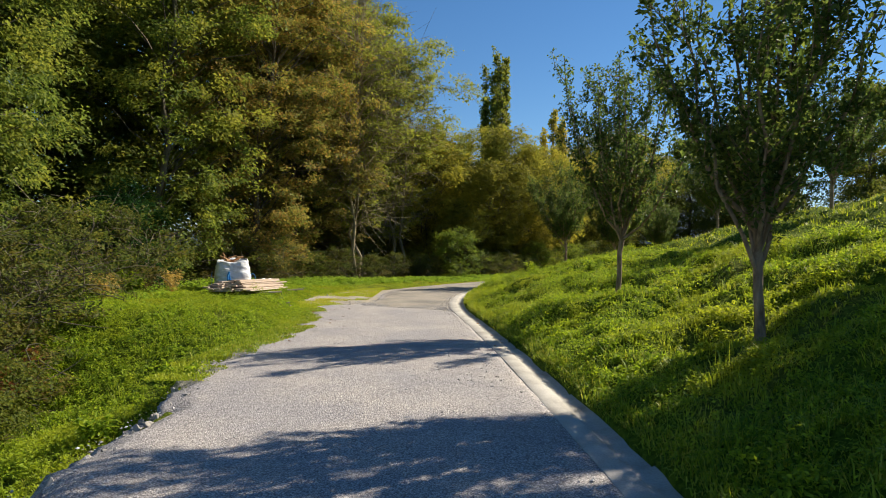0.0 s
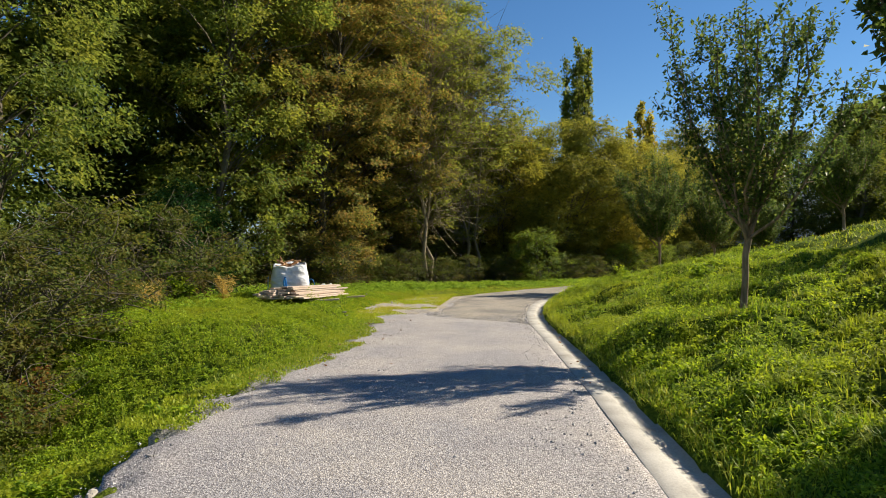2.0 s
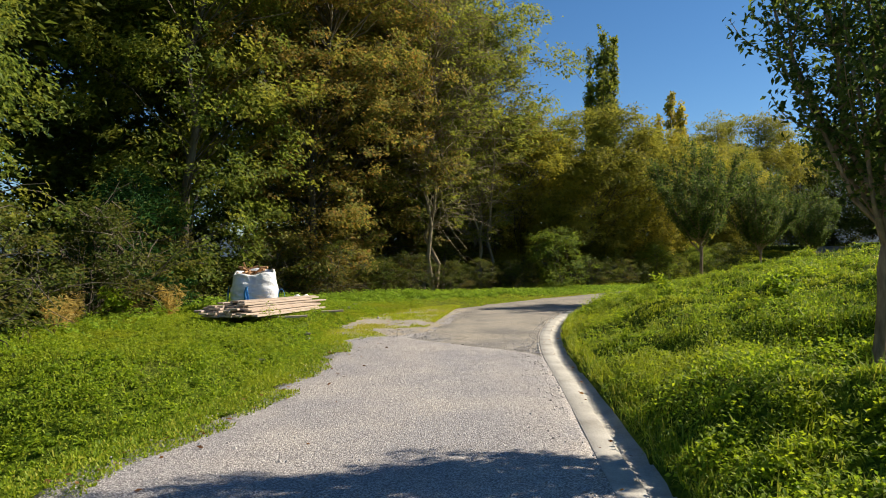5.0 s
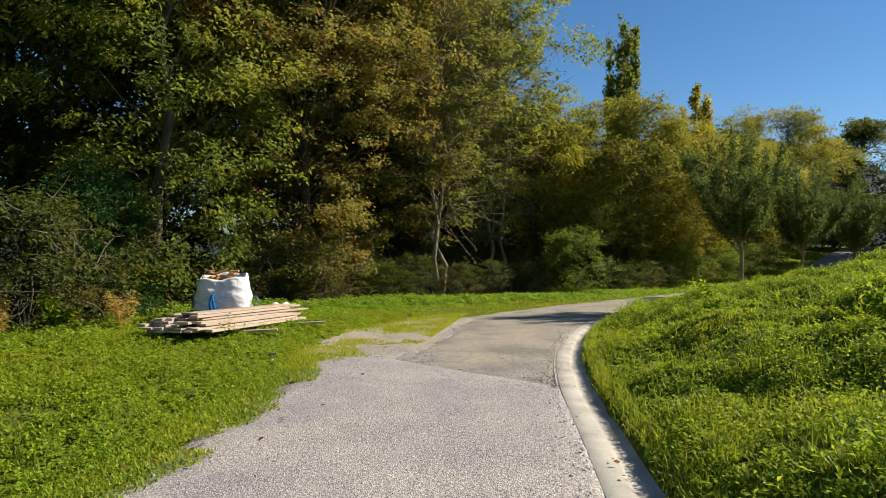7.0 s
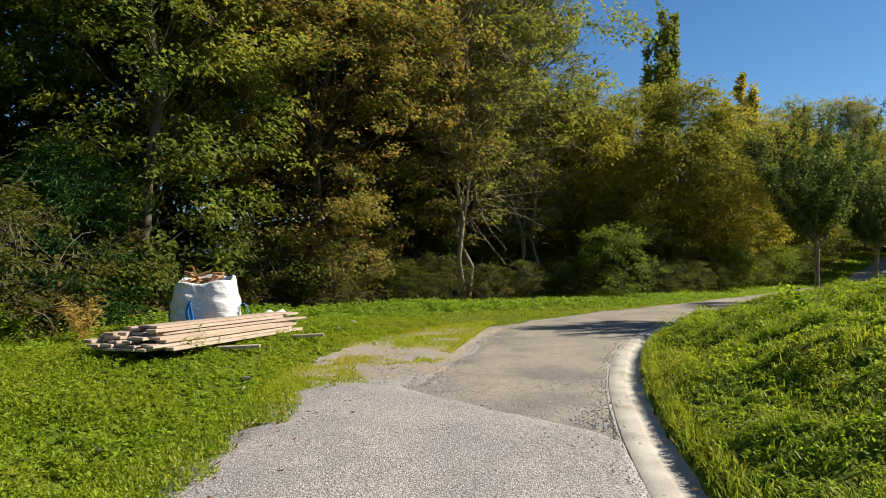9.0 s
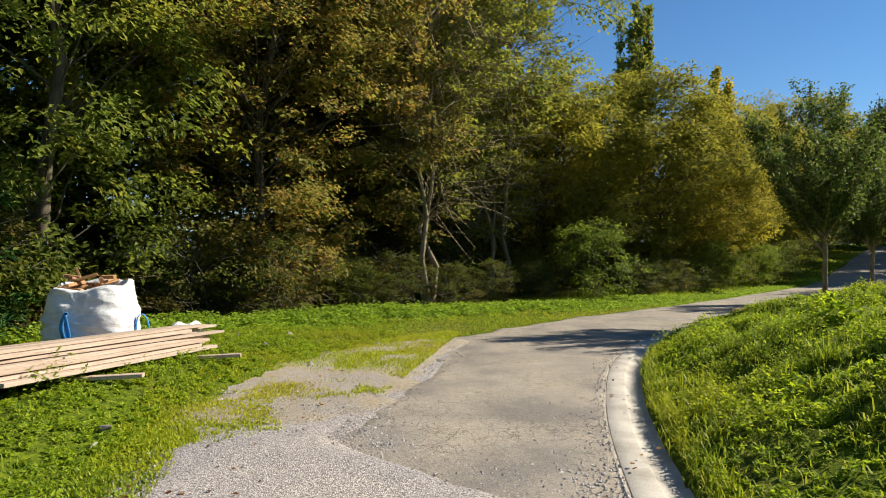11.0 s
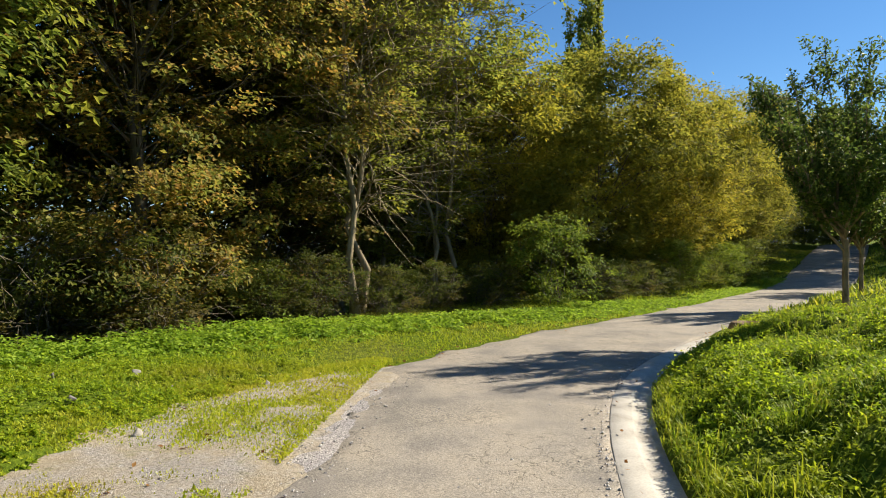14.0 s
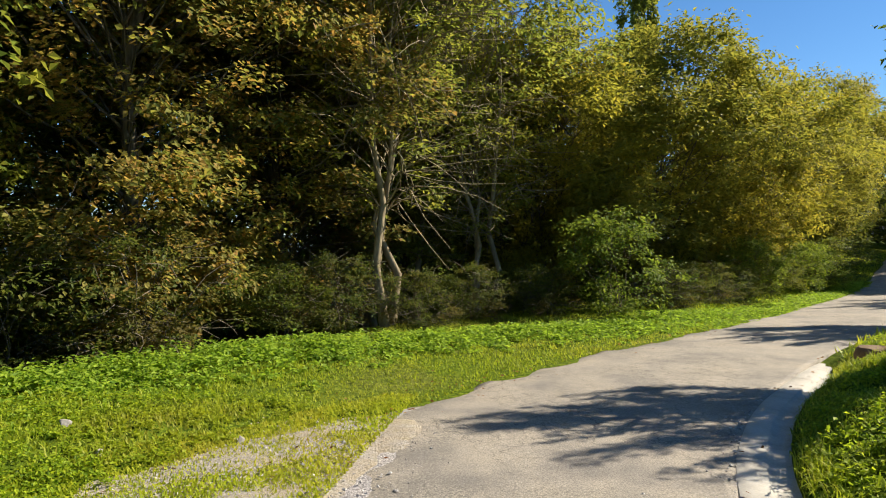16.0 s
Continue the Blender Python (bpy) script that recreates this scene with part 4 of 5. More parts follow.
def bulk_bag():
    ob = thing("bulk_bag", "bulging white woven bulk bag of wood offcuts on the grass", "bag")
    nz, nf = 40, 110
    V = []
    for iz in range(nz):
        h = iz / (nz - 1)
        for k in range(nf):
            a = 2 * math.pi * k / nf
            e = 0.36 + 0.16 * h
            c, sn = math.cos(a), math.sin(a)
            r = 1.0 / (abs(c) ** (2 / e) + abs(sn) ** (2 / e)) ** (e / 2)
            half = 0.45 + 0.045 * math.sin(math.pi * min(1, h * 1.1)) - 0.03 * h ** 3
            fold = 0.009 * math.sin(h * 19 + 3.0 * math.sin(a * 2 + 0.6)) * (0.3 + 0.7 * h) - 0.035 * abs(noise.noise((c * 1.6, sn * 1.6, h * 6 + c * 2))) - 0.03 * abs(noise.noise((c * 2.5 + 7, sn * 2.5, h * 15 + sn * 4))) + 0.02
            rr = half * r + fold
            top = 0.9 + 0.05 * math.sin(a * 1 + 0.4) + 0.02 * math.sin(a * 5)
            V.append((rr * c, rr * sn, h * top))
    for drop, shrink in ((0.02, 0.93), (-0.1, 0.87)):
        for k in range(nf):
            x, y, z = V[(nz - 1) * nf + k]
            V.append((x * shrink, y * shrink, z + drop))
    rings = nz + 2
    F = [(i * nf + k, i * nf + (k + 1) % nf, (i + 1) * nf + (k + 1) % nf, (i + 1) * nf + k) for i in range(rings - 1) for k in range(nf)]
    me = flat_mesh("bag_body", V, [np.array(F)], True)
    part("bag_body", me, M_FABRIC, ob)
    bm = bmesh.new()
    bmesh.ops.create_circle(bm, cap_ends=True, radius=0.4, segments=32)
    for v in bm.verts:
        v.co.z = 0.82 + 0.01 * math.sin(v.co.x * 20)
    part("fill", bm, M_WOOD, ob, "heap of broken wood filling the bag")
    for ang, kind in ((5, "loop"), (-103, "strap"), (95, "loop"), (175, "strap")):
        c, sn = math.cos(radians(ang)), math.sin(radians(ang))
        base = np.array([c * 0.53, sn * 0.53, 0.0])
        side = np.array([-sn, c, 0])
        outw = np.array([c, sn, 0])
        if kind == "loop":
            t = np.linspace(0, 1, 16)
            path = [base + outw * (0.055 - 0.075 * math.cos(math.pi * q)) + side * 0.05 * q + np.array([0, 0, 0.2 + 0.1 * (1 - q) + 0.26 * math.sin(math.pi * q) ** 0.6]) for q in t]
        else:
            path = [base + outw * (0.02 + 0.05 * math.sin(q * math.pi)) + side * (0.02 * math.sin(q * 7)) + np.array([0, 0, 0.12 + 0.48 * q]) for q in np.linspace(0, 1, 12)]
            path += [base + outw * (0.045 - 0.02 * q) + side * 0.05 * q + np.array([0, 0, 0.6 - 0.3 * q]) for q in np.linspace(0.1, 1, 6)]
        band = Heap()
        P = np.array(path)
        w = 0.025
        tang = np.gradient(P, axis=0)
        tang /= np.linalg.norm(tang, axis=1)[:, None]
        bi = np.cross(tang, outw) if kind == "strap" else np.tile(side, (len(P), 1))
        bi = bi / (np.linalg.norm(bi, axis=1)[:, None] + 1e-9)
        nn = np.cross(tang, bi) * 0.004
        n = len(P)
        vv = np.concatenate([P + bi * w + nn, P - bi * w + nn, P - bi * w - nn, P + bi * w - nn])
        k = np.arange(n - 1)
        quads = np.concatenate([np.stack([k + a * n, k + 1 + a * n, k + 1 + ((a + 1) % 4) * n, k + ((a + 1) % 4) * n], 1) for a in range(4)])
        band.add(vv, None, quads)
        part("lifting_strap", band.mesh("lifting_strap", True), M_STRAP, ob, "blue webbing lifting strap")
    return ob


BAG = (-6.14, 18.85)
bag = bulk_bag()
bag.matrix_basis = pose(*BAG, at_land(*BAG) - 0.05, 0, 0, 20)
bag_top = at_land(*BAG) + 0.8
for i in range(13):
    ln = rng.uniform(0.16, 0.42)
    ob = part("offcut", box(rng.uniform(0.05, 0.1), ln, rng.uniform(0.025, 0.05)), M_OFFCUT)
    r, a = 0.3 * math.sqrt(rng.uniform()), rng.uniform(0, 6.28)
    up = 70 if i == 0 else rng.uniform(-15, 20)
    ob.matrix_basis = pose(BAG[0] - 0.08 + r * math.cos(a), BAG[1] + r * math.sin(a), bag_top + 0.02 + 0.045 * (i % 4) + (0.08 if i == 0 else 0), up, rng.uniform(-25, 25), rng.uniform(0, 360))
    tagged(ob, "broken brown wood offcut on top of the bag", "wood", "offcuts in the bulk bag")

bm = bmesh.new()
bmesh.ops.create_icosphere(bm, subdivisions=4, radius=0.28)
for v in bm.verts:
    q = v.co.copy()
    v.co *= 1 + 0.35 * noise.noise(q * 6) + 0.2 * noise.noise(q * 15)
    v.co.z = max(-0.02, v.co.z * 0.85)
    v.co.x *= 1.3
for f in bm.faces:
    f.smooth = False
sheet = part("plastic_sheet", bm, M_PLASTIC)
sheet.matrix_basis = pose(-5.45, 19.75, at_land(-5.45, 19.75) + 0.06, 0, 0, 30)
tagged(sheet, "crumpled white plastic sheet heaped beside the bag", "plastic sheet")


# ---- stones, soil ----
def rock(seed, size, squash=0.65):
    """A broken angular stone with worn edges."""
    r = np.random.default_rng(int(seed * 10) + 1)
    bm = bmesh.new()
    for p in r.normal(0, 1, (16, 3)):
        q = Vector(p).normalized() * size * r.uniform(0.7, 1.15)
        bm.verts.new((q.x * 1.15, q.y * 0.9, q.z * squash))
    res = bmesh.ops.convex_hull(bm, input=bm.verts)
    bmesh.ops.delete(bm, geom=[g for g in res["geom_interior"] if isinstance(g, bmesh.types.BMVert)], context="VERTS")
    bmesh.ops.bevel(bm, geom=list(bm.edges), offset=size * 0.06, segments=1, affect="EDGES")
    return bm


for i, (x, y, s) in enumerate([(-2.95, 5.6, 0.1), (-3.1, 5.3, 0.13), (-2.72, 5.1, 0.11), (-2.62, 4.7, 0.12), (-2.78, 5.95, 0.1), (-2.74, 6.3, 0.07), (-2.68, 5.5, 0.08), (-3.2, 4.75, 0.09), (-2.55, 4.35, 0.1), (-2.8, 4.9, 0.06),
                               (-3.12, 8.55, 0.14), (-2.95, 8.3, 0.09), (-3.2, 8.2, 0.08), (-2.85, 8.0, 0.07), (-3.3, 8.75, 0.06), (-2.86, 6.6, 0.05), (-2.98, 4.4, 0.06), (-3.3, 5.1, 0.05), (-2.66, 5.3, 0.05), (-2.6, 5.85, 0.05), (-2.9, 6.9, 0.06), (-2.58, 4.1, 0.07), (-2.84, 5.35, 0.07), (-2.7, 6.05, 0.05)]):
    ob = part("rock", rock(i * 3.1, s), M_STONE)
    ob.matrix_basis = pose(x, y, at_land(x, y) + s * 0.25, i * 23, i * 17, i * 71)
    tagged(ob, "rough pale limestone chunk at the broken gravel edge", "rock", "rocks along the gravel edge")
for i, (x, y, s) in enumerate([(-3.55, 13.6, 0.05), (-3.4, 15.2, 0.045), (-3.9, 16.2, 0.06), (-3.75, 15.9, 0.04), (-4.6, 21.4, 0.06), (-3.9, 20.9, 0.05), (-4.3, 19.9, 0.05), (-3.5, 19.6, 0.07), (-3.3, 18.9, 0.08), (-3.2, 21.7, 0.06), (-5.3, 21.0, 0.05)]):
    ob = part("stone", rock(50 + i * 2.3, s, 0.55), M_STONE)
    ob.matrix_basis = pose(x, y, at_land(x, y) + s * 0.35 + 0.015, i * 13, i * 7, i * 91)
    tagged(ob, "small pale stone lying in short grass", "stone", "loose stones on the verge")
for i in range(110):
    y = rng.uniform(3.6, 7.4)
    x, s = edge_x(y) - 0.16 + rng.normal(0, 0.13), rng.uniform(0.022, 0.075)
    ob = part("rock", rock(200 + i, s), M_STONE)
    ob.matrix_basis = pose(x, y, at_land(x, y) + s * 0.3, i * 31, i * 19, i * 47)
    tagged(ob, "broken limestone rubble at the gravel edge", "rock", "rubble along the gravel edge")
ob = part("soil_mound", rock(9.0, 0.34, 0.4), M_SOIL)
ob.matrix_basis = pose(3.35, 25.6, at_land(3.35, 25.6) + 0.04)
tagged(ob, "small mound of bare brown soil in the grass", "soil mound")

rng = np.random.default_rng(5)
n = 9000
px, py = rng.uniform(-4.8, 1.1, n * 2), rng.uniform(2.2, 22.5, n * 2)
keep = (px > gravel_left(py) + 0.02) & (px < kerb_x(py) - 0.02) & ~((py > 15.3 + 0.6 * (0.2 - px)) & (px > -2.2) & (rng.uniform(0, 1, n * 2) > 0.04))
px, py = px[keep][:n], py[keep][:n]
ky = rng.uniform(12, 24, 800)
sx = rng.uniform(-2.15, 0.4, 4500)
py = np.concatenate([py, ky, rng.uniform(16.5, 22.5, 3000), 15.2 + 0.6 * (0.2 - sx) + rng.exponential(0.55, 4500) + 0.1 * rng.normal(0, 1, 4500)])
px = np.concatenate([px, kerb_x(ky) - np.abs(rng.normal(0.0, 0.09, 800)), rng.uniform(-4.1, -1.6, 3000), np.minimum(sx, kerb_x(py[-4500:]) - 0.03)])
n = len(px)
octa = np.array([[1, 0, 0], [0, 1, 0], [-1, 0, 0], [0, -1, 0], [0, 0, 1], [0, 0, -1]], float)
size = rng.gamma(3.0, 0.0023, n).clip(0.004, 0.02)
shape = octa[None] * rng.uniform(0.6, 1.35, (n, 6, 1)) * size[:, None, None]
shape[:, :, 2] *= 0.65
ang = rng.uniform(0, 6.28, n)
co, si = np.cos(ang)[:, None], np.sin(ang)[:, None]
v = np.stack([shape[:, :, 0] * co - shape[:, :, 1] * si + px[:, None], shape[:, :, 0] * si + shape[:, :, 1] * co + py[:, None], shape[:, :, 2] + (road_z(py) + np.where((py > 15.1 + 0.6 * (0.2 - px)) & (px > -2.2), 0.052, 0.07) + size * 0.1)[:, None]], -1)
f = np.array([[0, 1, 4], [1, 2, 4], [2, 3, 4], [3, 0, 4], [1, 0, 5], [2, 1, 5], [3, 2, 5], [0, 3, 5]])
ob = part("gravel_stones", flat_mesh("gravel_stones", v.reshape(-1, 3), [(np.arange(n)[:, None, None] * 6 + f[None]).reshape(-1, 3)]), M_PEBBLE)
tagged(ob, "loose grey gravel stones scattered over the lane", "gravel", kind="stuff")


# ---- grass and weeds ----
def blades(name, label, rng, x, y, length, mat, wide=0.006, plain=False, az=None, lift=0.0, arch=0.8):
    n = len(x)
    z = land(x, y) - 0.01 + lift
    az = rng.uniform(0, 6.283, n) if az is None else az
    lean = np.abs(rng.normal(arch, 0.4, n)).clip(0, 1.35)
    out = np.stack([np.cos(az), np.sin(az), np.zeros(n)], 1)
    side = np.stack([-np.sin(az), np.cos(az), np.zeros(n)], 1) * (wide * rng.uniform(0.6, 1.4, n))[:, None]
    ln = length[:, None]
    p = np.stack([x, y, z], 1)
    mid = p + ln * 0.55 * (out * np.sin(lean * 0.6)[:, None] + np.array([0, 0, 1]) * np.cos(lean * 0.6)[:, None])
    tip = mid + ln * 0.5 * (out * np.sin(lean * 1.9)[:, None] + np.array([0, 0, 1]) * np.cos(lean * 1.9)[:, None])
    v = np.stack([p - side, p + side, mid + side * 0.8, mid - side * 0.8, tip], 1).reshape(-1, 3)
    if plain:
        v = np.stack([p - side, p + side, tip], 1).reshape(-1, 3)
        ob = part(name, flat_mesh(name, v, [np.arange(n)[:, None] * 3 + np.array([[0, 1, 2]])]), mat)
        return tagged(ob, label, "grass", kind="stuff")
    o = np.arange(n)[:, None] * 5
    ob = part(name, flat_mesh(name, v, [o + np.array([[3, 2, 4]]), o + np.array([[0, 1, 2, 3]])]), mat)
    return tagged(ob, label, "grass", kind="stuff")


def slope_points(rng, n, d0, d1, y0, y1):
    y = rng.uniform(y0, y1, n)
    q = np.sqrt(1 + np.interp(y, KERB[0], np.gradient(KERB[1], KERB[0])) ** 2)
    return kerb_x(y) + rng.uniform(d0, d1, n) * q, y


def verge_points(rng, n, d0, d1, y0, y1):
    y = rng.uniform(y0, y1, n)
    q = np.sqrt(1 + np.interp(y, EDGE[0], np.gradient(EDGE[1], EDGE[0])) ** 2)
    return edge_x(y) - rng.uniform(d0, d1, n) * q, y


def tufts(x, y, seed):
    return np.clip(0.62 + 0.55 * lumps(x, y, 2.6, seed) + 0.35 * lumps(x, y, 6.5, seed + 2), 0.18, 1.6)


def tuft_blades(name, label, rng, cx, cy, per, high, mat, wide=0.0055, span=0.11):
    """Clumps of arching blades, each clump with its own height."""
    n = len(cx)
    k = np.repeat(np.arange(n), per)
    h = high * rng.uniform(0.45, 1.4, n)
    a = rng.uniform(0, 6.283, len(k))
    r = span * np.sqrt(rng.uniform(0, 1, len(k))) * (h[k] / high) ** 0.7
    return blades(name, label, rng, cx[k] + r * np.cos(a), cy[k] + r * np.sin(a), h[k] * rng.uniform(0.55, 1.15, len(k)), mat, wide, az=a + rng.normal(0, 0.5, len(k)), arch=0.85)


rng = np.random.default_rng(101)
x, y = slope_points(rng, 42000, 0.36, 5.5, -2.0, 27.0)
blades("grass_slope", "short green grass on the slope beside the gutter", rng, x, y, 0.03 + 0.06 * rng.uniform(0.4, 1.4, len(x)), L_GRASS)
x, y = slope_points(rng, 4300, 0.42, 5.5, -2.0, 27.0)
keep = tufts(x, y, 0.3) > rng.uniform(0.1, 1.0, len(x))
tuft_blades("grass_tufts", "lush arching grass tufts on the slope", rng, x[keep], y[keep], 30, 0.15, L_GRASS, 0.0045, 0.13)
x, y = slope_points(rng, 240, 0.7, 5.5, 0.0, 26.0)
keep = tufts(x, y, 0.3) > rng.uniform(0.3, 1.1, len(x))
x, y = x[keep], y[keep]
tuft_blades("grass_tufts", "tall arching clumps of long grass on the slope", rng, x, y, 150, 0.19, L_GRASS, 0.0042, 0.17)
x, y = slope_points(rng, 13000, 0.44, 0.6, -2.0, 26.0)
blades("grass_slope", "grass fringe hanging over the gutter", rng, x, y, rng.uniform(0.06, 0.17, len(x)), L_GRASS, 0.005, arch=0.85)
x, y = slope_points(rng, 85000, 5.4, 17.0, -2.0, 45.0)
blades("grass_hillside", "sunlit grass over the upper hillside", rng, x, y, 0.05 + 0.1 * tufts(x, y, 1.3), L_GRASS, 0.014, plain=True)
x, y = slope_points(rng, 14000, 0.1, 5.0, 27.0, 60.0)
blades("grass_slope", "grass beside the rising lane", rng, x, y, 0.1 + 0.12 * tufts(x, y, 1.3), L_GRASS, 0.02, plain=True)
x, y = verge_points(rng, 50000, -0.02, 6.2, -2.0, 23.0)
bare = (edge_x(y) - x < np.interp(y, *PATCH) + 0.1) & (lumps(x, y, 3.3, 0.8) + 0.5 * lumps(x, y, 8.0, 0.1) < rng.normal(-0.3, 0.4, len(x)))
bare |= (y < 7.0) & (edge_x(y) - x < 0.7) & (rng.uniform(0, 1, len(x)) < 0.85)
x, y = x[~bare], y[~bare]
low = 0.35 + 0.65 * sstep(edge_x(y) - x, 0.0, 1.1) * (1 - 0.55 * sstep(y, 17, 21))
blades("grass_verge", "green weedy grass on the verge", rng, x, y, (0.04 + 0.07 * tufts(x, y, 2.2) * rng.uniform(0.5, 1.3, len(x))) * low, L_GRASS)
x, y = verge_points(rng, 2900, 0.3, 6.0, -2.0, 23.0)
keep = (tufts(x, y, 2.2) > rng.uniform(0.2, 1.1, len(x))) & (edge_x(y) - x > np.interp(y, *PATCH) + 0.3) & ~((y < 7.0) & (edge_x(y) - x < 0.8))
tuft_blades("grass_tufts", "long green grass tufts on the verge", rng, x[keep], y[keep], 20, 0.15, L_GRASS, 0.0045)
x, y = verge_points(rng, 80000, 0.02, 4.6, 20.5, 33.0)
blades("grass_short", "short yellow-green mossy grass between lane and wood", rng, x, y, 0.03 + 0.05 * tufts(x, y, 0.9), L_MOSSY, 0.012, plain=True)
y = np.concatenate([rng.uniform(16.0, 23.6, 90000), rng.uniform(3.0, 16.5, 40000)])
x = np.concatenate([rng.uniform(-4.6, -2.1, 90000), gravel_left(y[90000:]) + rng.uniform(-0.3, 0.4, 40000)])
far_in = x - gravel_left(y)
cover = 0.42 + 0.5 * lumps(x, y, 2.1, 0.35) + 0.45 * lumps(x, y, 5.5, 0.8) + 0.35 * lumps(x, y, 13.0, 0.2) - np.interp(y, [16, 18], [1.3, 0.4]) * far_in + np.interp(y, [16, 19, 20, 23], [0, 0, 0.1, 0.6])
keep = (far_in > -0.35) & (cover + rng.normal(0, 0.16, len(x)) > 0.0)
x, y = x[keep], y[keep]
lift = np.maximum(road_z(y) + 0.078 - land(x, y), 0.012)
for name, label, pick, mat in (("grass_short", "patchy low moss and grass growing over the dirt", y > 15.5, L_MOSSY), ("grass_verge", "ragged low grass creeping over the gravel edge", (y <= 15.5) & (y > 7.0), L_GRASS)):
    blades(name, label, rng, x[pick], y[pick], rng.uniform(0.012, 0.045, pick.sum()), mat, 0.009, plain=True, lift=lift[pick])
x, y = verge_points(rng, 30000, 0.02, 4.5, 33.0, 60.0)
blades("grass_short", "bright grass strip beside the rising lane", rng, x, y, 0.06 + 0.06 * tufts(x, y, 0.9), L_MOSSY, 0.025, plain=True)


def weeds(name, label, rng, cx, cy, per, wide, high, size, mat, seed):
    """Low rounded leafy plants, each a small dome of leaves."""
    n = len(cx)
    big = tufts(cx, cy, seed) * rng.uniform(0.5, 1.3, n)
    k = np.repeat(np.arange(n), per)
    a, r = rng.uniform(0, 6.283, len(k)), np.sqrt(rng.uniform(0, 1, len(k)))
    x, y = cx[k] + wide * big[k] * r * np.cos(a), cy[k] + wide * big[k] * r * np.sin(a)
    z = land(x, y) + high * big[k] * (1 - 0.75 * r ** 2) * rng.uniform(0.55, 1.05, len(k)) + 0.01
    ob = part(name, leaf_mesh(name, rng, np.stack([x, y, z], 1), size, width=0.62, droop=0.05, spread=0.5), mat)
    return tagged(ob, label, "weeds", kind="stuff")


x, y = slope_points(rng, 12000, 0.5, 5.5, -2.0, 27.0)
weeds("weeds_slope", "clover and dock leaves among the grass of the slope", rng, x, y, 19, 0.13, 0.15, 0.036, L_WEED, 0.3)
x, y = slope_points(rng, 1500, 0.6, 5.5, -2.0, 27.0)
keep = lumps(x, y, 2.3, 3.1) > rng.uniform(-0.3, 0.7, len(x))
weeds("weeds_slope", "leafy clumps of nettle and dock on the slope", rng, x[keep], y[keep], 90, 0.24, 0.25, 0.045, L_WEED, 1.7)
x, y = verge_points(rng, 14500, 0.15, 6.2, -2.0, 23.0)
keep = (edge_x(y) - x > np.interp(y, *PATCH) * rng.uniform(0.6, 1.2, len(x)) + 0.12) & ~((y < 7.0) & (edge_x(y) - x < 0.8))
x, y = x[keep], y[keep]
cx, cy = verge_points(rng, 900, 0.5, 6.0, 1.0, 19.0)
keep = (lumps(cx, cy, 2.3, 4.1) > rng.uniform(-0.3, 0.7, len(cx))) & (edge_x(cy) - cx > np.interp(cy, *PATCH) + 0.5)
weeds("weeds_verge", "leafy clumps of taller weeds on the verge", rng, cx[keep], cy[keep], 70, 0.2, 0.22, 0.045, L_WEED, 1.2)
weeds("weeds_verge", "low leafy weeds covering the verge", rng, x, y, 18, 0.13, 0.14, 0.04, L_WEED, 2.2)

n = 450
py = rng.uniform(9, 30, n)
near = rng.uniform(0, 1, n)
px = np.where(near < 0.88, edge_x(py) + rng.normal(-0.1, 0.45, n), kerb_x(py) + rng.normal(0.15, 0.12, n))
on_road = (px > edge_x(py) - 0.1) & (px < kerb_x(py) + 0.3)
pz = np.where(on_road, road_z(py) + 0.082, land(px, py) + 0.03)
ob = part("fallen_leaves", leaf_mesh("fallen_leaves", rng, np.stack([px, py, pz], 1), 0.05, width=0.6, droop=0.0, spread=0.12, fold=0.03), L_RUST)
tagged(ob, "scattered brown fallen leaves along the lane's edges", "leaves", kind="stuff")

# nettles along the foot of the wood
BACK = smooth_table([(-5, -9.0), (8, -7.4), (12, -8.2), (17, -8.6), (21, -8.2), (22.7, -7.2), (25.6, -5.0), (29, -1.2), (32, 2.0), (35.5, 5.4), (42, 9.3), (60, 18)], -5, 60, soft=0.7)
n = 3600
py = np.where(rng.uniform(0, 1, n) < 0.93, rng.uniform(20.8, 46, n), rng.uniform(6, 20.8, n))
px = np.interp(py, *BACK) + rng.normal(0.7, 0.7, n)
hgt = 0.25 * (1 - 0.65 * sstep(py, 25, 31)) * rng.uniform(0.4, 1.35, n) * np.clip(1.1 - 0.45 * np.abs(px - np.interp(py, *BACK) - 0.4), 0.3, 1)
stem = rng.integers(0, n, 80000)
up = rng.uniform(0.15, 1, len(stem)) ** 0.7
at = np.stack([px[stem] + rng.normal(0, 0.07, len(stem)), py[stem] + rng.normal(0, 0.07, len(stem)), land(px, py)[stem] + up * hgt[stem]], 1)
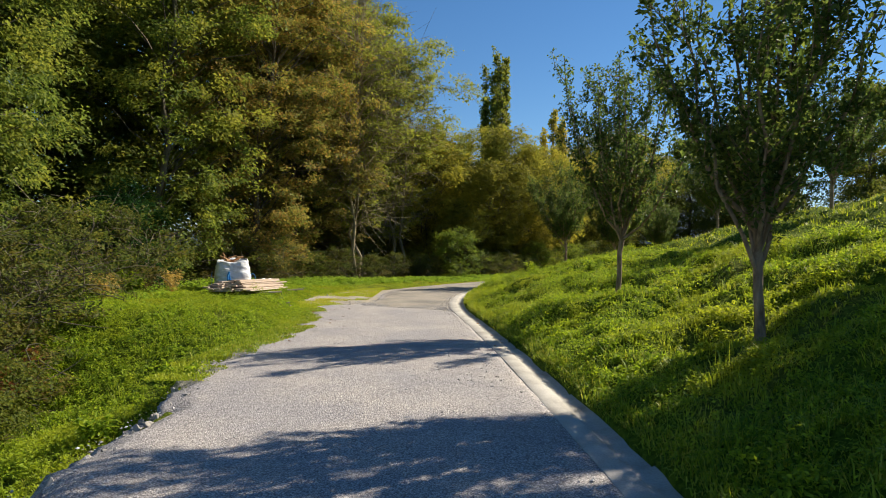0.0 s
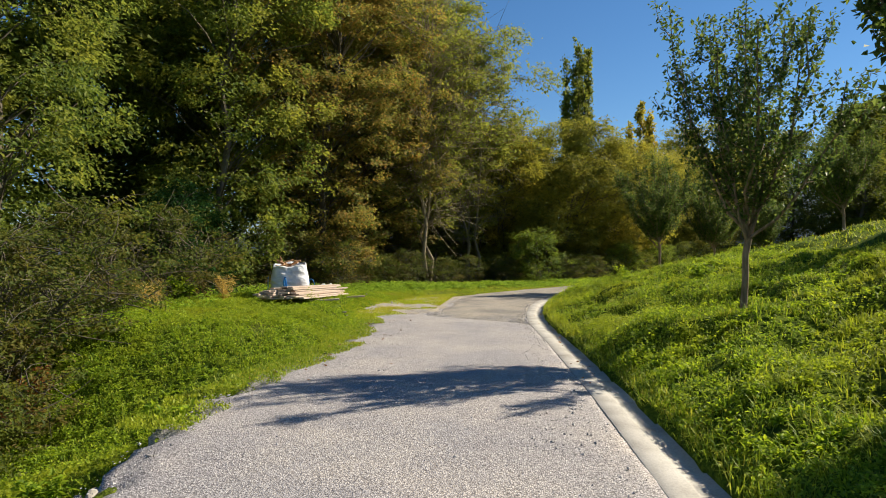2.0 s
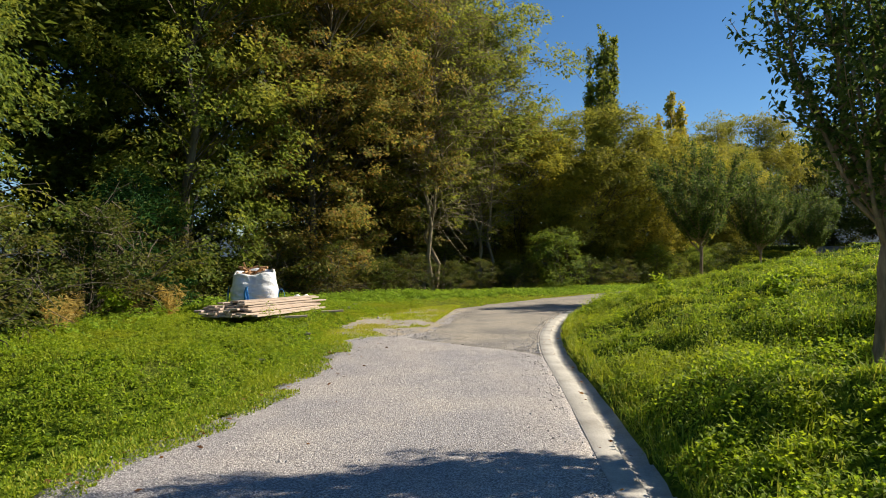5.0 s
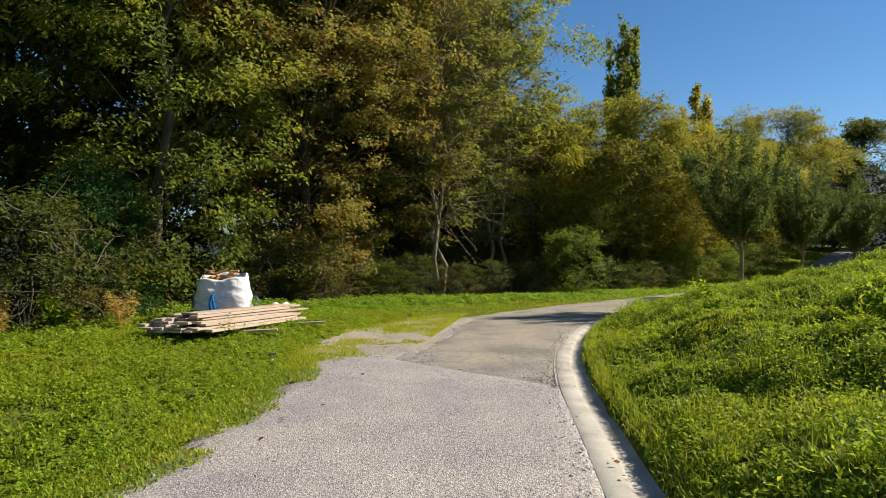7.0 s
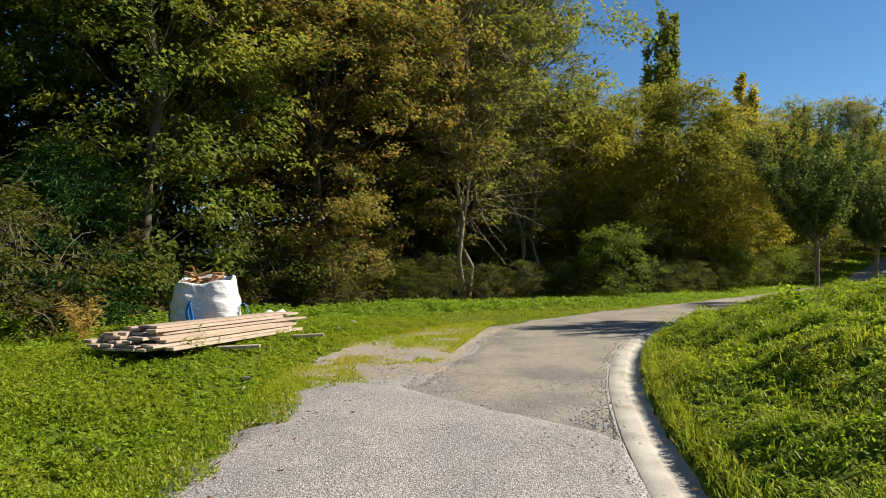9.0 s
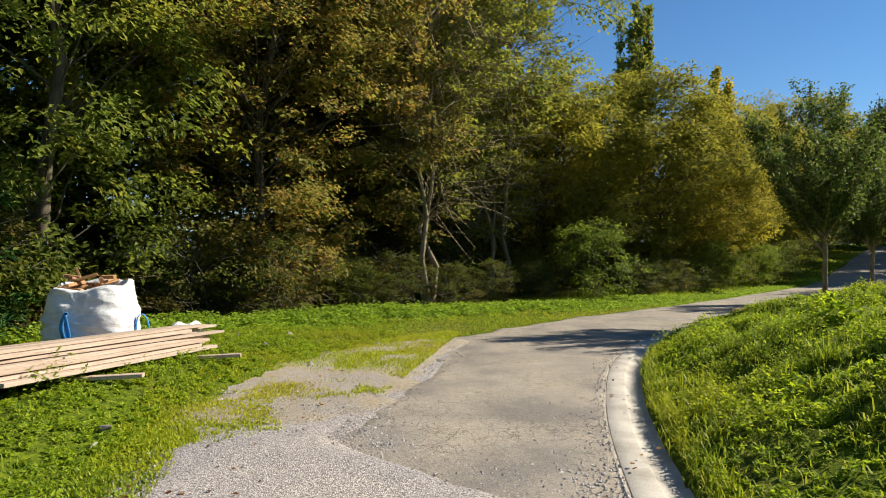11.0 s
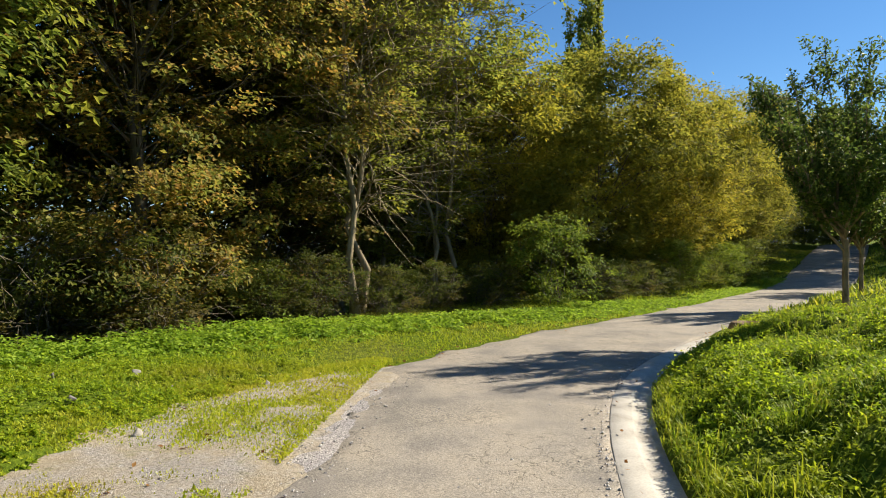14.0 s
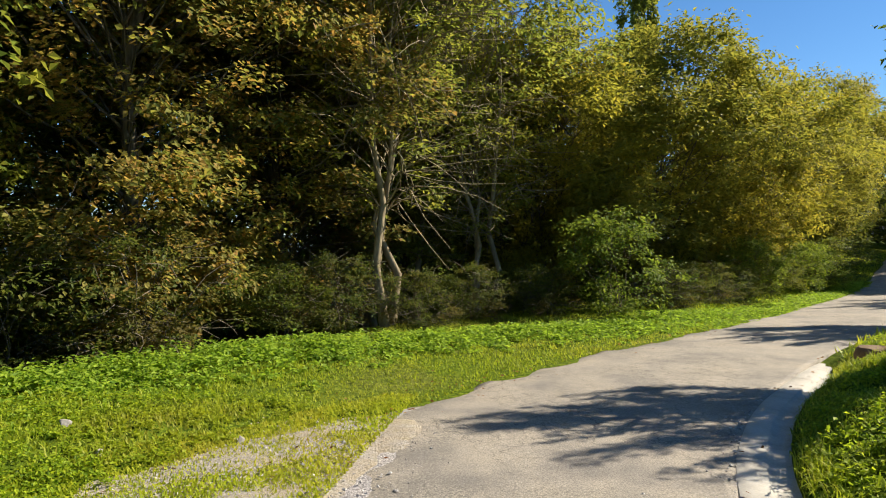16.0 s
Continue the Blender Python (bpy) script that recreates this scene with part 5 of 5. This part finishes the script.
ob = part("nettles", leaf_mesh("nettles", rng, at, 0.075, width=0.6, droop=-0.1, spread=0.35), L_NETTLE)
tagged(ob, "bright green nettles along the foot of the wood", "nettles", kind="stuff")


def weed_plant(name, label, seed, high, leaf, mat, stalks=7, spread=0.25, narrow=0.5):
    r = np.random.default_rng(seed)
    ob = thing(name, label, "plant")
    wood, at = Heap(), []
    for i in range(stalks):
        a, h = r.uniform(0, 6.28), high * r.uniform(0.6, 1.1)
        end = np.array([math.cos(a) * spread * r.uniform(0.3, 1.2), math.sin(a) * spread * r.uniform(0.3, 1.2), h])
        sp = curve_pts((0, 0, -0.02), end, (0, 0, 0.12 * h), 6)
        wood.tube(sp, np.linspace(0.007, 0.002, 6), 4)
        k = r.uniform(0.6, 5, 34)
        at.append(np.stack([np.interp(k, range(6), sp[:, c]) for c in range(3)], 1) + r.normal(0, 0.02, (34, 3)))
    part("stalks", wood.mesh("stalks"), mat, ob)
    part("foliage", leaf_mesh("foliage", r, np.concatenate(at), leaf, width=narrow, droop=-0.1, spread=0.5), mat, ob)
    return ob


dock = weed_plant("weed_plant", "leafy green weed growing at the gravel edge", 3, 0.42, 0.1, L_WEED, 9)
place(dock, -3.05, 7.6)
for x, y, s in [(-3.3, 8.6, 0.8), (-3.6, 6.7, 0.8), (-8.2, 17.0, 1.5), (3.3, 14.2, 0.9), (2.6, 19.0, 1.0)]:
    again(dock, x, y, x * 90, (s, s, s))
fern = weed_plant("dead_fern", "rust-brown dead fern at the foot of the bushes", 6, 0.65, 0.13, L_RUST, 9, 0.45, 0.2)
place(fern, -6.4, 9.6)
for x, y, s in [(-6.7, 10.3, 0.8), (-6.3, 8.9, 0.6)]:
    again(fern, x, y, x * 70, (s, s, s))
straw = weed_plant("dry_grass_tuft", "tuft of pale dry seeding grass", 7, 0.6, 0.12, L_STRAW, 16, 0.35, 0.07)
place(straw, -8.0, 15.2)
for x, y, s in [(-8.3, 15.8, 1.0), (-7.6, 14.7, 0.8), (-7.4, 17.6, 1.0)]:
    again(straw, x, y, x * 50, (s, s, s))
